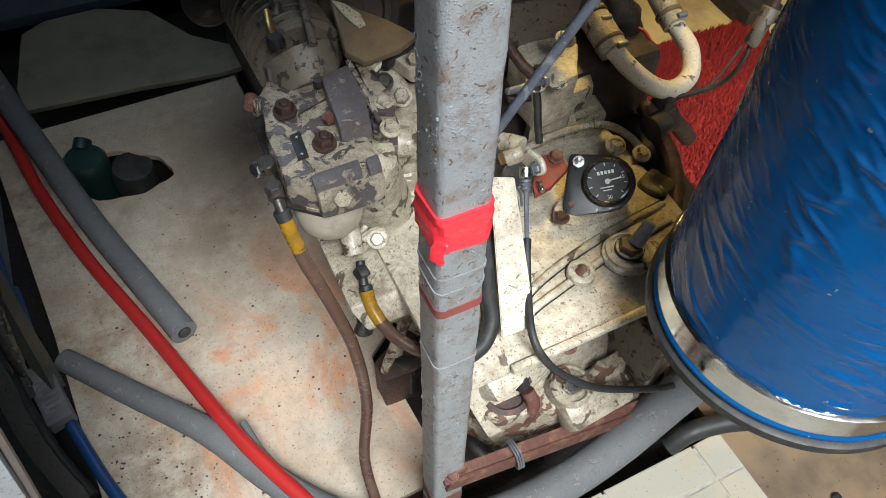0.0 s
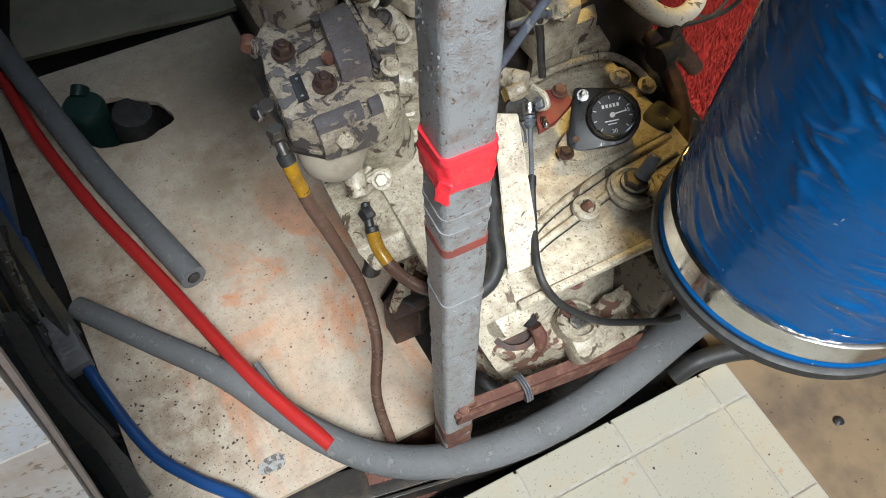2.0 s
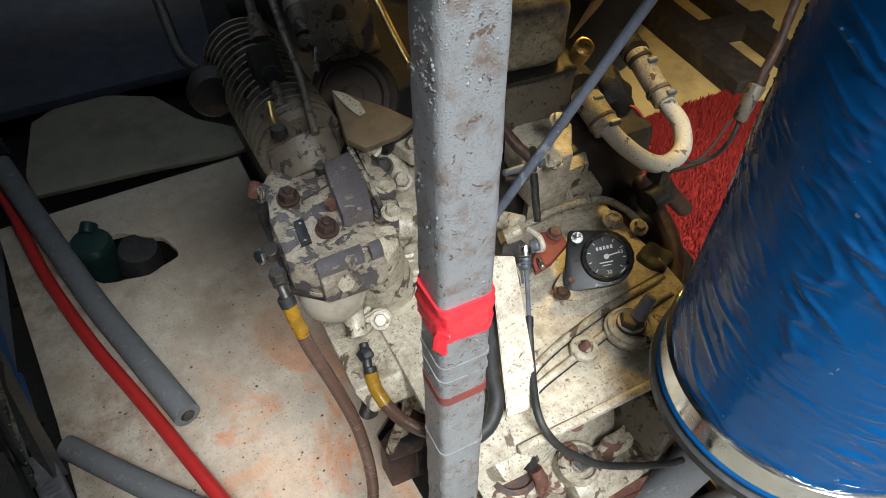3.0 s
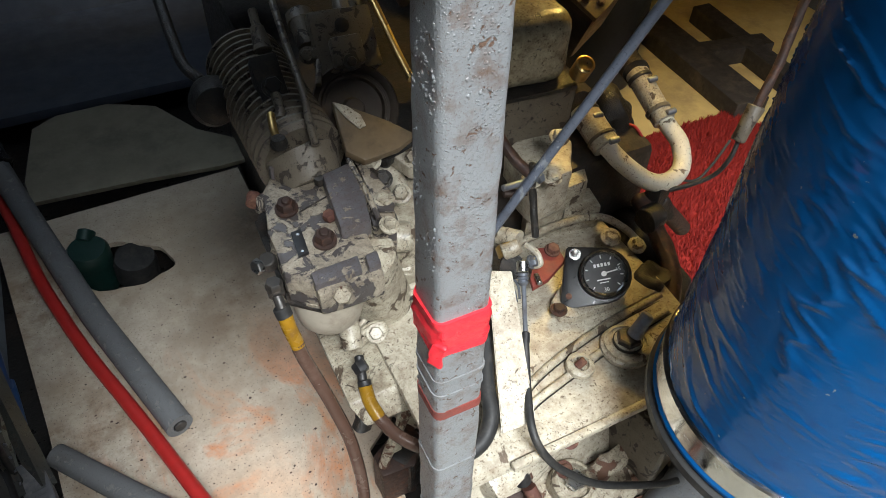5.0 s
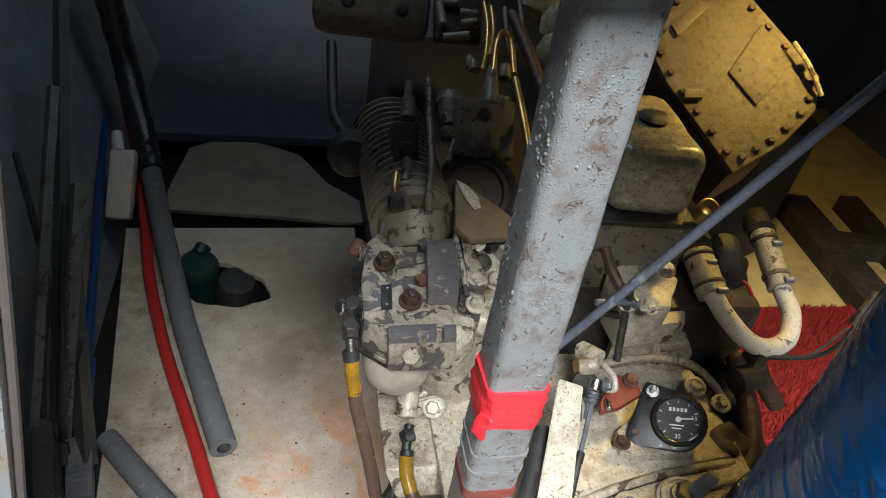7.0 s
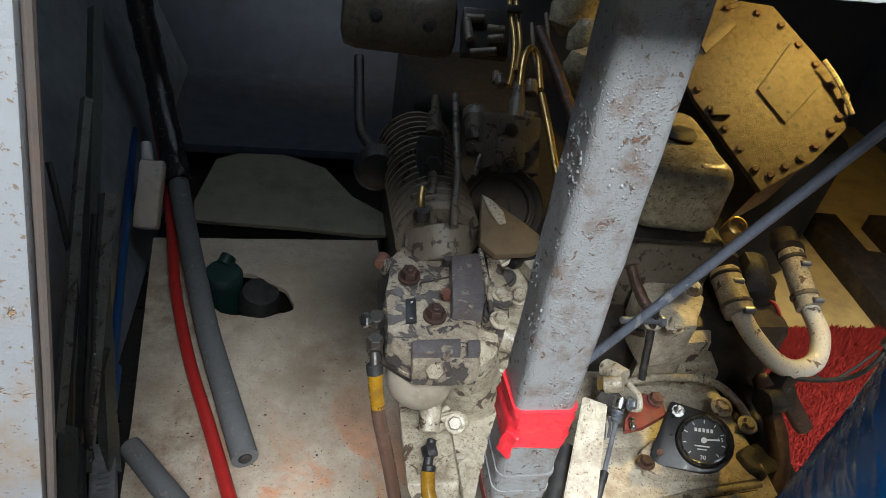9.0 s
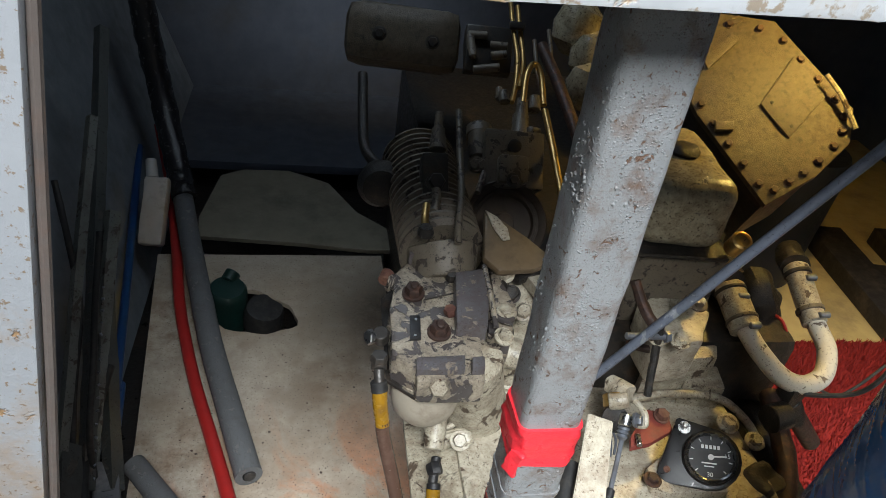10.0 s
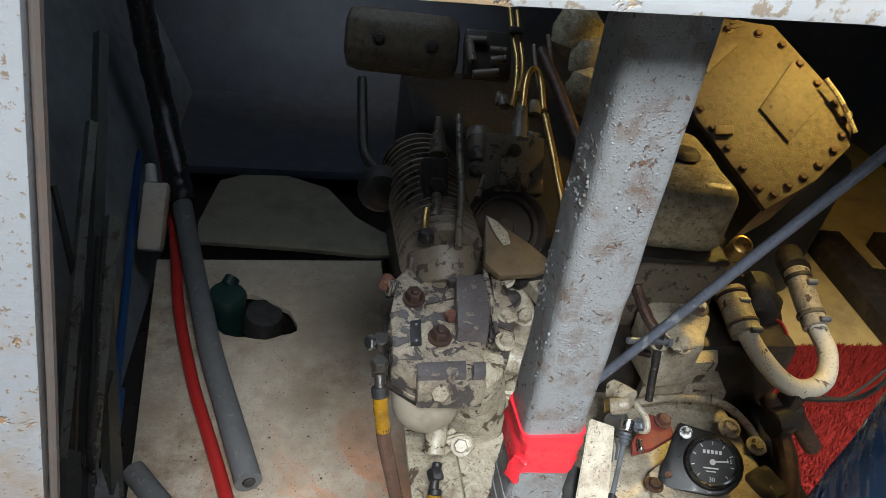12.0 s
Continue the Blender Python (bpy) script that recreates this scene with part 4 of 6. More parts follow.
gearbox()


def bracket_plate():
    ob = thing("cream_bar", (0.42, 0.5, 0.40), "flat cream painted steel bar with rust spots", "bar")
    a, b, c, d = V((0.424, 0.606, 0.520)), V((0.454, 0.591, 0.520)), V((0.400, 0.418, 0.430)), V((0.351, 0.421, 0.430))
    bm = bmesh.new()
    n = (b - a).cross(c - a).normalized() * 0.005
    lo = [bm.verts.new(p - n) for p in (a, b, c, d)]
    hi = [bm.verts.new(p + n) for p in (a, b, c, d)]
    bm.faces.new(hi), bm.faces.new(lo[::-1])
    for i in range(4):
        j = (i + 1) % 4
        bm.faces.new((lo[i], lo[j], hi[j], hi[i]))
    bmesh.ops.recalc_face_normals(bm, faces=bm.faces[:])
    bmesh.ops.bevel(bm, geom=bm.edges[:], offset=0.0015, segments=2, affect="EDGES")
    part("bar", bm, CREAM_CLEAN, ob)
    part("rubber_pipe", tube([(0.402, 0.564, 0.470), (0.362, 0.484, 0.450), (0.350, 0.448, 0.440), (0.330, 0.426, 0.430), (0.305, 0.418, 0.425), (0.285, 0.426, 0.420)], 0.011, 14), RUBBER, ob, "black rubber pipe beside the bar")


bracket_plate()


# ---- gauge ----
def gauge():
    c = V((0.605, 0.569, 0.468))
    w = V((-0.36, -0.42, 0.83)).normalized()
    ob = thing("tachometer", c, "round black engine revolution gauge on a black bracket", "gauge")
    x = V((0.80, 0.12, 0.0))
    x = (x - w * x.dot(w)).normalized()
    x = (x * math.cos(radians(21)) - w.cross(x) * math.sin(radians(21))).normalized()
    y = w.cross(x)
    m = Matrix((x, y, w)).transposed().to_4x4()
    m.translation = c
    poly = [(-0.0416, 0.0450), (-0.038, 0.0475)] + [(0.0385 * math.cos(a), 0.0385 * math.sin(a)) for a in (math.pi * (0.40 - k / 10) for k in range(0, 10))] + [(-0.053, -0.037), (-0.064, -0.0255)]
    part("bracket", prism(poly, -0.030, -0.004, 0.002, m), GAUGE_BLACK, ob)
    part("can", rod(c - w * 0.036, c + w * 0.003, 0.0345, 0.0335, 40), GAUGE_BLACK, ob)
    part("bezel", lathe([(0.0315, 0.001), (0.0320, 0.006), (0.0295, 0.0085), (0.0270, 0.007), (0.0262, 0.002)], c, w, 48, False), plain("satin_bezel", (0.12, 0.12, 0.12), 0.22, 0.8, 0.3, 60, 0.1), ob, "dull metal rim")
    part("rusty_hole", lathe([(0.0045, 0), (0.004, 0.0012), (0.002, 0.0006)], m @ V((-0.0514, -0.0200, -0.004)), w, 14), RUST, ob, "rusty screw hole")
    dial = part("dial", lathe([(0.0275, 0.0), (0.0275, 0.0042)], c, w, 40), BLACK, ob, "black dial")
    def mark(px, py, sx, sy, turn, name="mark"):
        bm = box((0, 0, 0), (sx, sy, 0.0006), (0, 0, 0), 0)
        bm.transform(m @ pose(px, py, 0.0048, 0, 0, turn))
        part(name, bm, WHITE_MARK, dial)
    for k in range(9):
        a = radians(225 - k * 33.75)
        mark(0.0235 * math.cos(a), 0.0235 * math.sin(a), 0.0042, 0.0011, math.degrees(a))
    mark(0.008, 0.0015, 0.022, 0.0018, 6, "pointer")
    hub = lathe([(0.0035, 0), (0.0035, 0.003)], c + w * 0.0042, w, 16)
    part("hub", hub, WHITE_MARK, dial)
    for k in range(5):
        mark(-0.010 + k * 0.0048, 0.0125, 0.0032, 0.0046, 0, "counter_bar")
    mark(-0.002, -0.0075, 0.018, 0.0016, 0, "text_bar")
    mark(-0.002, -0.0115, 0.012, 0.0012, 0, "text_bar")
    # figures on the scale
    for text, px, py in (("15", 0.0195, 0.003), ("30", -0.0008, -0.0215)):
        cu = bpy.data.curves.new("figure", "FONT")
        cu.body, cu.size, cu.align_x, cu.align_y = text, 0.0075, "CENTER", "CENTER"
        tmp = new("figure", cu)
        dg = bpy.context.evaluated_depsgraph_get()
        me = bpy.data.meshes.new_from_object(tmp.evaluated_get(dg))
        bm = bmesh.new()
        bm.from_mesh(me)
        bpy.data.objects.remove(tmp)
        bpy.data.meshes.remove(me)
        bpy.data.curves.remove(cu)
        bm.transform(m @ pose(px, py, 0.0050))
        part("figure", bm, WHITE_MARK, dial)
    part("stud", rod(m @ V((-0.0314, 0.0350, -0.004)), m @ V((-0.0314, 0.0350, 0.014)), 0.004), STEEL, ob, "bright stud")
    part("washer", lathe([(0.008, 0), (0.008, 0.002)], m @ V((-0.0314, 0.0350, -0.004)), w, 18), STEEL, ob)
    ob.scale = (1.1, 1.1, 1.1)
    part("leg", rod(m @ V((-0.040, 0.0, -0.060)), m @ V((-0.040, 0.0, -0.028)), 0.010), BLACK, ob)


gauge()


def slab(c, n, size, roll=0.0, bev=0.003):
    """A block at c whose top face looks along n."""
    u, v, w = axes(n)
    bm = box((0, 0, 0), size, (0, 0, roll), bev)
    m = Matrix((u, v, w)).transposed().to_4x4()
    m.translation = c
    bm.transform(m)
    return bm


# ---- fuel filter head ----
def filter_head():
    ob = thing("fuel_filter", (0.2, 0.68, 0.5), "fuel filter head with flaking cream paint over grey metal", "fuel filter")
    bowl = (0.210, 0.657, 0.548)
    part("bowl", lathe([(0.010, -0.075), (0.032, -0.070), (0.043, -0.055), (0.047, -0.035), (0.047, 0.0), (0.044, 0.01)], bowl, (0, 0.05, 1), 40), BOWL, ob, "round dusty cream filter bowl")
    part("seal_ring", lathe([(0.046, -0.004), (0.049, 0.0), (0.049, 0.006), (0.046, 0.009)], bowl, (0, 0.05, 1), 40), FLAKED, ob)
    head = [(0.157, 0.639, 0.595)[:2], (0.160, 0.723, 0.595)[:2], (0.175, 0.805, 0.595)[:2], (0.208, 0.852, 0.595)[:2], (0.291, 0.860, 0.595)[:2], (0.280, 0.725, 0.595)[:2], (0.274, 0.629, 0.595)[:2], (0.190, 0.612, 0.595)[:2]]
    part("head", rough_up(prism(head, 0.552, 0.597, 0.006), 0.002, 30, 2), FLAKED, ob)
    part("front_block", rough_up(prism([(0.185, 0.597, 0.590)[:2], (0.187, 0.644, 0.590)[:2], (0.276, 0.644, 0.590)[:2], (0.269, 0.597, 0.590)[:2]], 0.555, 0.594, 0.004), 0.0015, 30, 2), FLAKED, ob)
    part("front_bar", prism([(0.184, 0.607, 0.600)[:2], (0.186, 0.630, 0.600)[:2], (0.249, 0.634, 0.600)[:2], (0.245, 0.609, 0.600)[:2]], 0.59, 0.603, 0.003), GREY_CAST, ob, "bare grey metal bar")
    part("square_boss", prism([(0.253, 0.607, 0.600)[:2], (0.256, 0.630, 0.600)[:2], (0.274, 0.632, 0.600)[:2], (0.270, 0.608, 0.600)[:2]], 0.585, 0.604, 0.004), GREY_CAST, ob)
    part("rear_bar", prism([(0.194, 0.822, 0.615)[:2], (0.197, 0.854, 0.615)[:2], (0.264, 0.861, 0.615)[:2], (0.263, 0.831, 0.615)[:2]], 0.575, 0.617, 0.005), GREY_CAST, ob, "bare grey metal bar")
    part("rear_knob", rod((0.284, 0.851, 0.585), (0.274, 0.835, 0.622), 0.0135), GREY_CAST, ob)
    pump = prism([(0.242, 0.674, 0.615)[:2], (0.256, 0.785, 0.615)[:2], (0.297, 0.792, 0.615)[:2], (0.294, 0.719, 0.615)[:2], (0.283, 0.671, 0.615)[:2]], 0.585, 0.617, 0.004)
    p_ob = part("pump_cover", rough_up(pump, 0.0015, 30, 2), GREY_CAST, ob, "grey pump cover")
    part("edge_strip", tube([(0.300, 0.797, 0.617), (0.299, 0.729, 0.612), (0.299, 0.686, 0.600)], 0.004, 8), FLAKED, p_ob)
    part("side_block", rough_up(prism([(0.290, 0.685, 0.590)[:2], (0.310, 0.805, 0.590)[:2], (0.318, 0.749, 0.590)[:2], (0.327, 0.697, 0.590)[:2], (0.318, 0.673, 0.590)[:2]], 0.54, 0.592, 0.005), 0.002, 30, 2), FLAKED, ob)
    for p in ((0.230, 0.816, 0.600), (0.195, 0.754, 0.600), (0.221, 0.677, 0.600)):
        b = part("banjo_bolt", hexagon(p, (-0.05, -0.1, 1), 0.0125, 0.015, 1.25), DARK_RUST, ob, "rusty hexagon bolt")
        part("stub", rod(V(p) + V((0, -0.001, 0.014)), V(p) + V((0, -0.002, 0.019)), 0.006), DARK_RUST, b)
    part("bolt", hexagon((0.253, 0.785, 0.600), (-0.1, -0.1, 1), 0.008, 0.012, 0), DARK_METAL, ob)
    part("bolt", hexagon((0.242, 0.713, 0.600), (-0.3, -0.1, 1), 0.009, 0.012, 0), RUST, ob)
    part("bolt", hexagon((0.306, 0.669, 0.600), (0.1, -0.3, 1), 0.009, 0.010), CREAM, ob)
    plate = part("name_plate", prism([(0.182, 0.664, 0.600)[:2], (0.186, 0.709, 0.600)[:2], (0.200, 0.710, 0.600)[:2], (0.196, 0.665, 0.600)[:2]], 0.595, 0.6005, 0.0005), BLACK, ob, "small black name plate")
    for p in ((0.193, 0.700, 0.602), (0.189, 0.669, 0.602)):
        part("rivet", lathe([(0.0022, -0.001), (0.002, 0.0006)], p, seg=10), STEEL, plate)
    part("score", tube([(0.210, 0.744, 0.598), (0.254, 0.759, 0.598)], 0.0012, 6), DARK_METAL, ob)
    part("drain_plug", hexagon((0.214, 0.604, 0.580), (-0.15, -0.9, 0.5), 0.0125, 0.014, 0), RUSTY_CREAM, ob, "rusty hexagon drain plug")
    part("left_boss", rod((0.188, 0.804, 0.580), (0.162, 0.798, 0.582), 0.0125), FLAKED, ob)
    part("left_cap", rod((0.166, 0.814, 0.588), (0.159, 0.797, 0.585), 0.010), RUST, ob)
    # banjo union at the side
    part("side_boss", rod((0.176, 0.698, 0.578), (0.158, 0.693, 0.580), 0.013), FLAKED, ob)
    banjo = part("banjo", rod((0.161, 0.693, 0.580), (0.136, 0.682, 0.585), 0.0065), DARK_METAL, ob, "steel banjo union")
    part("eye", rod((0.149, 0.687, 0.576), (0.146, 0.683, 0.594), 0.0105), DARK_METAL, banjo)
    part("nut", hexagon((0.137, 0.684, 0.585), V((0.129, 0.680, 0.587)) - V((0.137, 0.684, 0.585)), 0.0105, 0.009, 0), STEEL, banjo)
    # rear casting that carries the lever
    part("rear_casting", rough_up(prism([(0.333, 0.873, 0.570)[:2], (0.376, 0.943, 0.570)[:2], (0.434, 0.922, 0.570)[:2], (0.421, 0.806, 0.570)[:2], (0.368, 0.685, 0.570)[:2], (0.323, 0.696, 0.570)[:2]], 0.44, 0.545, 0.008), 0.006, 28, 3), CREAM, ob)
    part("tap", joined(rod((0.373, 0.864, 0.555), (0.362, 0.856, 0.600), 0.012), rod((0.351, 0.869, 0.590), (0.391, 0.868, 0.595), 0.007), rod((0.381, 0.867, 0.600), (0.395, 0.870, 0.600), 0.008)), GASKET, ob, "black greasy drain tap")
    part("elbow", tube([(0.357, 0.822, 0.555), (0.370, 0.796, 0.550), (0.353, 0.757, 0.545)], 0.017, 14), CREAM_CLEAN, ob)
    part("elbow_nut", hexagon((0.347, 0.789, 0.572), (-0.2, -0.6, 0.8), 0.011, 0.01, 1.3), GASKET, ob)
    part("spout", prism([(0.370, 0.826, 0.585)[:2], (0.393, 0.848, 0.585)[:2], (0.429, 0.845, 0.585)[:2], (0.408, 0.768, 0.585)[:2], (0.385, 0.781, 0.585)[:2]], 0.565, 0.587, 0.004), CREAM_CLEAN, ob)
    part("throat", rough_up(rod((0.324, 0.703, 0.530), (0.396, 0.733, 0.500), 0.028), 0.003, 40, 1), CREAM, ob)
    part("collar", rough_up(rod((0.309, 0.705, 0.545), (0.344, 0.693, 0.540), 0.022), 0.003, 40, 1), CREAM, ob)
    # dark plate and lumps stand in for the shade between the castings
    part("dark_joint", prism([(0.154, 0.640), (0.157, 0.800), (0.205, 0.856), (0.296, 0.864), (0.300, 0.690), (0.278, 0.626), (0.190, 0.608)], 0.546, 0.5515, 0.001), GASKET, ob, "dark plate put in as shade under the head")
    part("shade_lump", rough_up(box((0.322, 0.770, 0.575), (0.03, 0.14, 0.02), (0, 0, -6), 0.006), 0.008, 45, 3), GASKET, ob, "dark lump put in as shade between the castings")
    part("shade_lump", rough_up(box((0.385, 0.830, 0.585), (0.07, 0.03, 0.015), (10, 0, 25), 0.006), 0.008, 50, 3), GASKET, ob, "dark lump put in as shade between the castings")
    for p, r in (((0.338, 0.812, 0.592), 0.012), ((0.398, 0.795, 0.590), 0.010), ((0.352, 0.735, 0.585), 0.011)):
        part("bolt", hexagon(p, (-0.3, -0.5, 0.8), r, 0.012, 1.3), CREAM, ob)
    part("lever", prism([(0.302, 0.700), (0.312, 0.806), (0.322, 0.800), (0.334, 0.712), (0.322, 0.690)], 0.598, 0.606, 0.002), FLAKED, ob, "flaked flat lever beside the pump cover")
    part("pivot", hexagon((0.316, 0.712, 0.606), (0, -0.1, 1), 0.009, 0.007, 1.4), CREAM, ob)
    # column that stands on the gearbox
    part("column", rough_up(rod((0.301, 0.714, 0.400), (0.267, 0.674, 0.560), 0.055, 0.045), 0.004, 20, 1), CREAM, ob)


filter_head()


def second_union():
    ob = thing("fuel_hose", (0.23, 0.6, 0.40), "short brown hose with a black union and yellow sleeve", "hose")
    a = (0.229, 0.605, 0.440)
    part("nut", hexagon((0.224, 0.598, 0.435), (0.15, -0.8, -0.3), 0.011, 0.016, 0), BLACK, ob, "black nut")
    part("stem", joined(rod(a, (0.222, 0.574, 0.420), 0.0065), rod((0.224, 0.576, 0.422), (0.223, 0.568, 0.417), 0.0095)), BLACK, ob)
    part("sleeve", tube([(0.223, 0.571, 0.418), (0.223, 0.554, 0.400), (0.228, 0.535, 0.385)], 0.0098, 12), YELLOW, ob, "yellow sleeve")
    part("hose", tube([(0.2275, 0.537, 0.3865), (0.232, 0.528, 0.379), (0.243, 0.512, 0.365), (0.264, 0.493, 0.350), (0.292, 0.478, 0.340)], 0.0095, 12), BROWN_HOSE, ob)
    part("collar", rough_up(rod((0.216, 0.558, 0.370), (0.207, 0.552, 0.350), 0.013), 0.004, 60, 1), GASKET, ob)


second_union()


def foot_bracket():
    ob = thing("support_bracket", (0.22, 0.6, 0.0), "rusty steel engine foot bracket beside the board", "bracket")
    part("arm", rough_up(prism([(0.245, 0.634, 0.100)[:2], (0.330, 0.672, 0.100)[:2], (0.338, 0.627, 0.100)[:2], (0.306, 0.585, 0.100)[:2], (0.247, 0.589, 0.100)[:2]], 0.0, 0.10, 0.004), 0.003, 30, 2), DARK_RUST, ob)
    part("edge", tube([(0.252, 0.599, 0.120), (0.272, 0.595, 0.200), (0.297, 0.593, 0.280), (0.307, 0.592, 0.330)], 0.009, 8), RUSTY_CREAM, ob)
    part("clutter", rough_up(box((0.305, 0.615, 0.050), (0.05, 0.05, 0.10), (0, 0, 30), 0.006), 0.008, 40, 3), GASKET, ob)


foot_bracket()


# ---- engine ----
def engine():
    ob = thing("engine", (0.55, 1.2, -0.12), "old cream painted marine diesel engine, oily, shade painted into its rear parts", "engine")
    part("block", rough_up(box((0.56, 1.28, 0.20), (0.56, 1.05, 0.62), bev=0.02), 0.006, 14, 4), DARK_METAL, ob, "dark oily engine block")
    # finned cooler
    prof, n = [], 17
    for k in range(n):
        h = 0.28 * k / n
        prof += [(0.056, h), (0.0645, h + 0.005), (0.0645, h + 0.009), (0.056, h + 0.013)]
    part("cooler", lathe(prof, (0.247, 0.84, 0.602), (-0.03, 1, 0.02), 40), CREAM_SHADED, ob, "ribbed cooler, shade painted into its fins", 30)
    part("cooler_end", rough_up(rod((0.25, 0.81, 0.575), (0.247, 0.85, 0.602), 0.044, 0.056), 0.003, 40, 1), CREAM_SHADED, ob)
    # injector on the cooler
    part("valve_body", rough_up(slab((0.239, 0.947, 0.669), (0, -0.7, 0.7), (0.04, 0.075, 0.03)), 0.002, 40, 2), DARK_METAL, ob)
    part("valve_top", joined(rod((0.247, 0.989, 0.696), (0.249, 1.019, 0.720), 0.014, 0.010), rod((0.249, 1.018, 0.718), (0.251, 1.042, 0.735), 0.007)), CREAM_SHADED, ob)
    part("valve_pipe", tube([(0.237, 0.921, 0.685), (0.236, 0.903, 0.676), (0.235, 0.881, 0.664), (0.230, 0.867, 0.660)], 0.007, 10), CREAM_SHADED, ob)
    part("valve_nut", hexagon((0.237, 0.918, 0.680), (0, -0.5, 0.5), 0.013, 0.014, 1.2), DARK_METAL, ob)
    part("bleed_pipe", tube([(0.211, 0.813, 0.667), (0.211, 0.831, 0.674), (0.216, 0.858, 0.678)], 0.0055, 10), BRASS, ob)
    part("bleed_nut", lathe([(0.011, 0), (0.012, 0.006), (0.009, 0.014)], (0.210, 0.805, 0.663), (0, 0, 1), 16), GASKET, ob)
    part("grey_pipe", tube([(0.258, 0.804, 0.651), (0.262, 0.838, 0.666), (0.271, 0.887, 0.683), (0.277, 0.965, 0.706), (0.284, 1.049, 0.737)], 0.0055, 10), CREAM_SHADED, ob, "thin cream pipe")
    part("post_stub", rod((0.322, 1.016, 0.670), (0.326, 1.058, 0.694), 0.016, 0.019), CREAM_SHADED, ob)
    part("post_knob", rod((0.326, 1.054, 0.689), (0.328, 1.073, 0.697), 0.022), CREAM_SHADED, ob)
    for p in ((0.313, 0.994, 0.671), (0.327, 0.991, 0.672)):
        part("bolt", hexagon(p, (-0.4, -0.6, 0.5), 0.009, 0.01), CREAM_SHADED, ob)
    # injection pump casting with its square boss
    n = (-0.05, -0.75, 0.65)
    part("pump_casting", rough_up(slab((0.374, 1.006, 0.673), n, (0.098, 0.095, 0.05), 0, 0.006), 0.002, 30, 2), CREAM_SHADED, ob)
    part("pump_boss", slab((0.367, 0.968, 0.679), n, (0.048, 0.045, 0.03), 0, 0.007), CREAM_SHADED, ob)
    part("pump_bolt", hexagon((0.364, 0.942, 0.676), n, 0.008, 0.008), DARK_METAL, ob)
    part("pump_rib", tube([(0.310, 0.942, 0.650), (0.331, 0.992, 0.673), (0.344, 1.027, 0.691)], 0.005, 8), CREAM_SHADED, ob)
    part("pump_seal", lathe([(0.011, 0), (0.011, 0.004), (0.008, 0.005)], (0.373, 1.003, 0.703), n, 24), DARK_METAL, ob)
    # pulley
    c, ax = (0.358, 0.920, 0.612), (0.0, -0.72, 0.7)
    part("pulley", lathe([(0.066, -0.04), (0.069, 0.0), (0.066, 0.003), (0.060, -0.001), (0.057, -0.006), (0.053, -0.006), (0.051, -0.001), (0.047, -0.002), (0.045, -0.010), (0.018, -0.012), (0.014, -0.004)], c, ax, 56), plain("dusty_brown_iron", (0.075, 0.055, 0.04), 0.7, 0.0, 0.4, 40, 0.2, 0.001, (0.03, 0.024, 0.018), 0.6), ob, "dusty brown grooved belt pulley")
    flat = V((0.05, -0.35, 1)).normalized()
    fu, fv, fw = axes(flat)
    fm = Matrix((fu, fv, fw)).transposed().to_4x4()
    fm.translation = (0.345, 0.835, 0.640)
    fi = fm.inverted()
    arm = [(fi @ V(p))[:2] for p in ((0.311, 0.882, 0.66), (0.339, 0.862, 0.655), (0.372, 0.835, 0.645), (0.408, 0.801, 0.63), (0.373, 0.788, 0.62), (0.336, 0.785, 0.615), (0.318, 0.785, 0.61), (0.298, 0.806, 0.615))]
    part("arm", rough_up(prism(arm, -0.014, 0.0, 0.003, fm), 0.001, 40, 1), plain("greasy_tan_iron", (0.20, 0.14, 0.08), 0.45, 0.0, 0.5, 50, 0.3, 0.001, (0.06, 0.045, 0.03), 0.8), ob, "greasy tan lever arm with flaked paint")
    leaf = [(fi @ V(p))[:2] for p in ((0.309, 0.878, 0.66), (0.326, 0.868, 0.655), (0.340, 0.848, 0.65), (0.341, 0.829, 0.645), (0.330, 0.826, 0.645), (0.318, 0.848, 0.65))]
    part("flake", prism(leaf, 0.0012, 0.004, 0.001, fm), CREAM_CLEAN, ob, "patch of clean cream paint")
    # injector pipes
    for pts, r in (([(0.427, 1.389, 0.818), (0.423, 1.317, 0.787), (0.421, 1.246, 0.759), (0.408, 1.179, 0.732), (0.394, 1.135, 0.719)], 0.0048),
                   ([(0.441, 1.380, 0.811), (0.437, 1.309, 0.780), (0.432, 1.239, 0.752), (0.412, 1.167, 0.733)], 0.0048),
                   ([(0.405, 1.106, 0.733), (0.419, 1.161, 0.762), (0.437, 1.188, 0.771), (0.449, 1.176, 0.758), (0.446, 1.116, 0.726)], 0.0055),
                   ([(0.454, 1.270, 0.785), (0.451, 1.211, 0.754), (0.456, 1.146, 0.718)], 0.004),
                   ([(0.489, 1.306, 0.794), (0.488, 1.263, 0.769), (0.486, 1.229, 0.738)], 0.004),
                   ([(0.442, 1.092, 0.727), (0.437, 1.002, 0.705), (0.435, 0.935, 0.681), (0.432, 0.876, 0.667)], 0.0062)):
        part("injector_pipe", tube(pts, r, 10), BRASS if r > 0.0045 else CREAM_SHADED, ob)
    part("pipe_clip", slab((0.427, 1.309, 0.796), n, (0.03, 0.014, 0.012)), DARK_METAL, ob)
    part("return_pipe", tube([(0.477, 1.290, 0.768), (0.487, 1.194, 0.742), (0.496, 1.107, 0.712), (0.501, 1.053, 0.692)], 0.011, 12), DARK_RUST, ob, "brown return pipe")
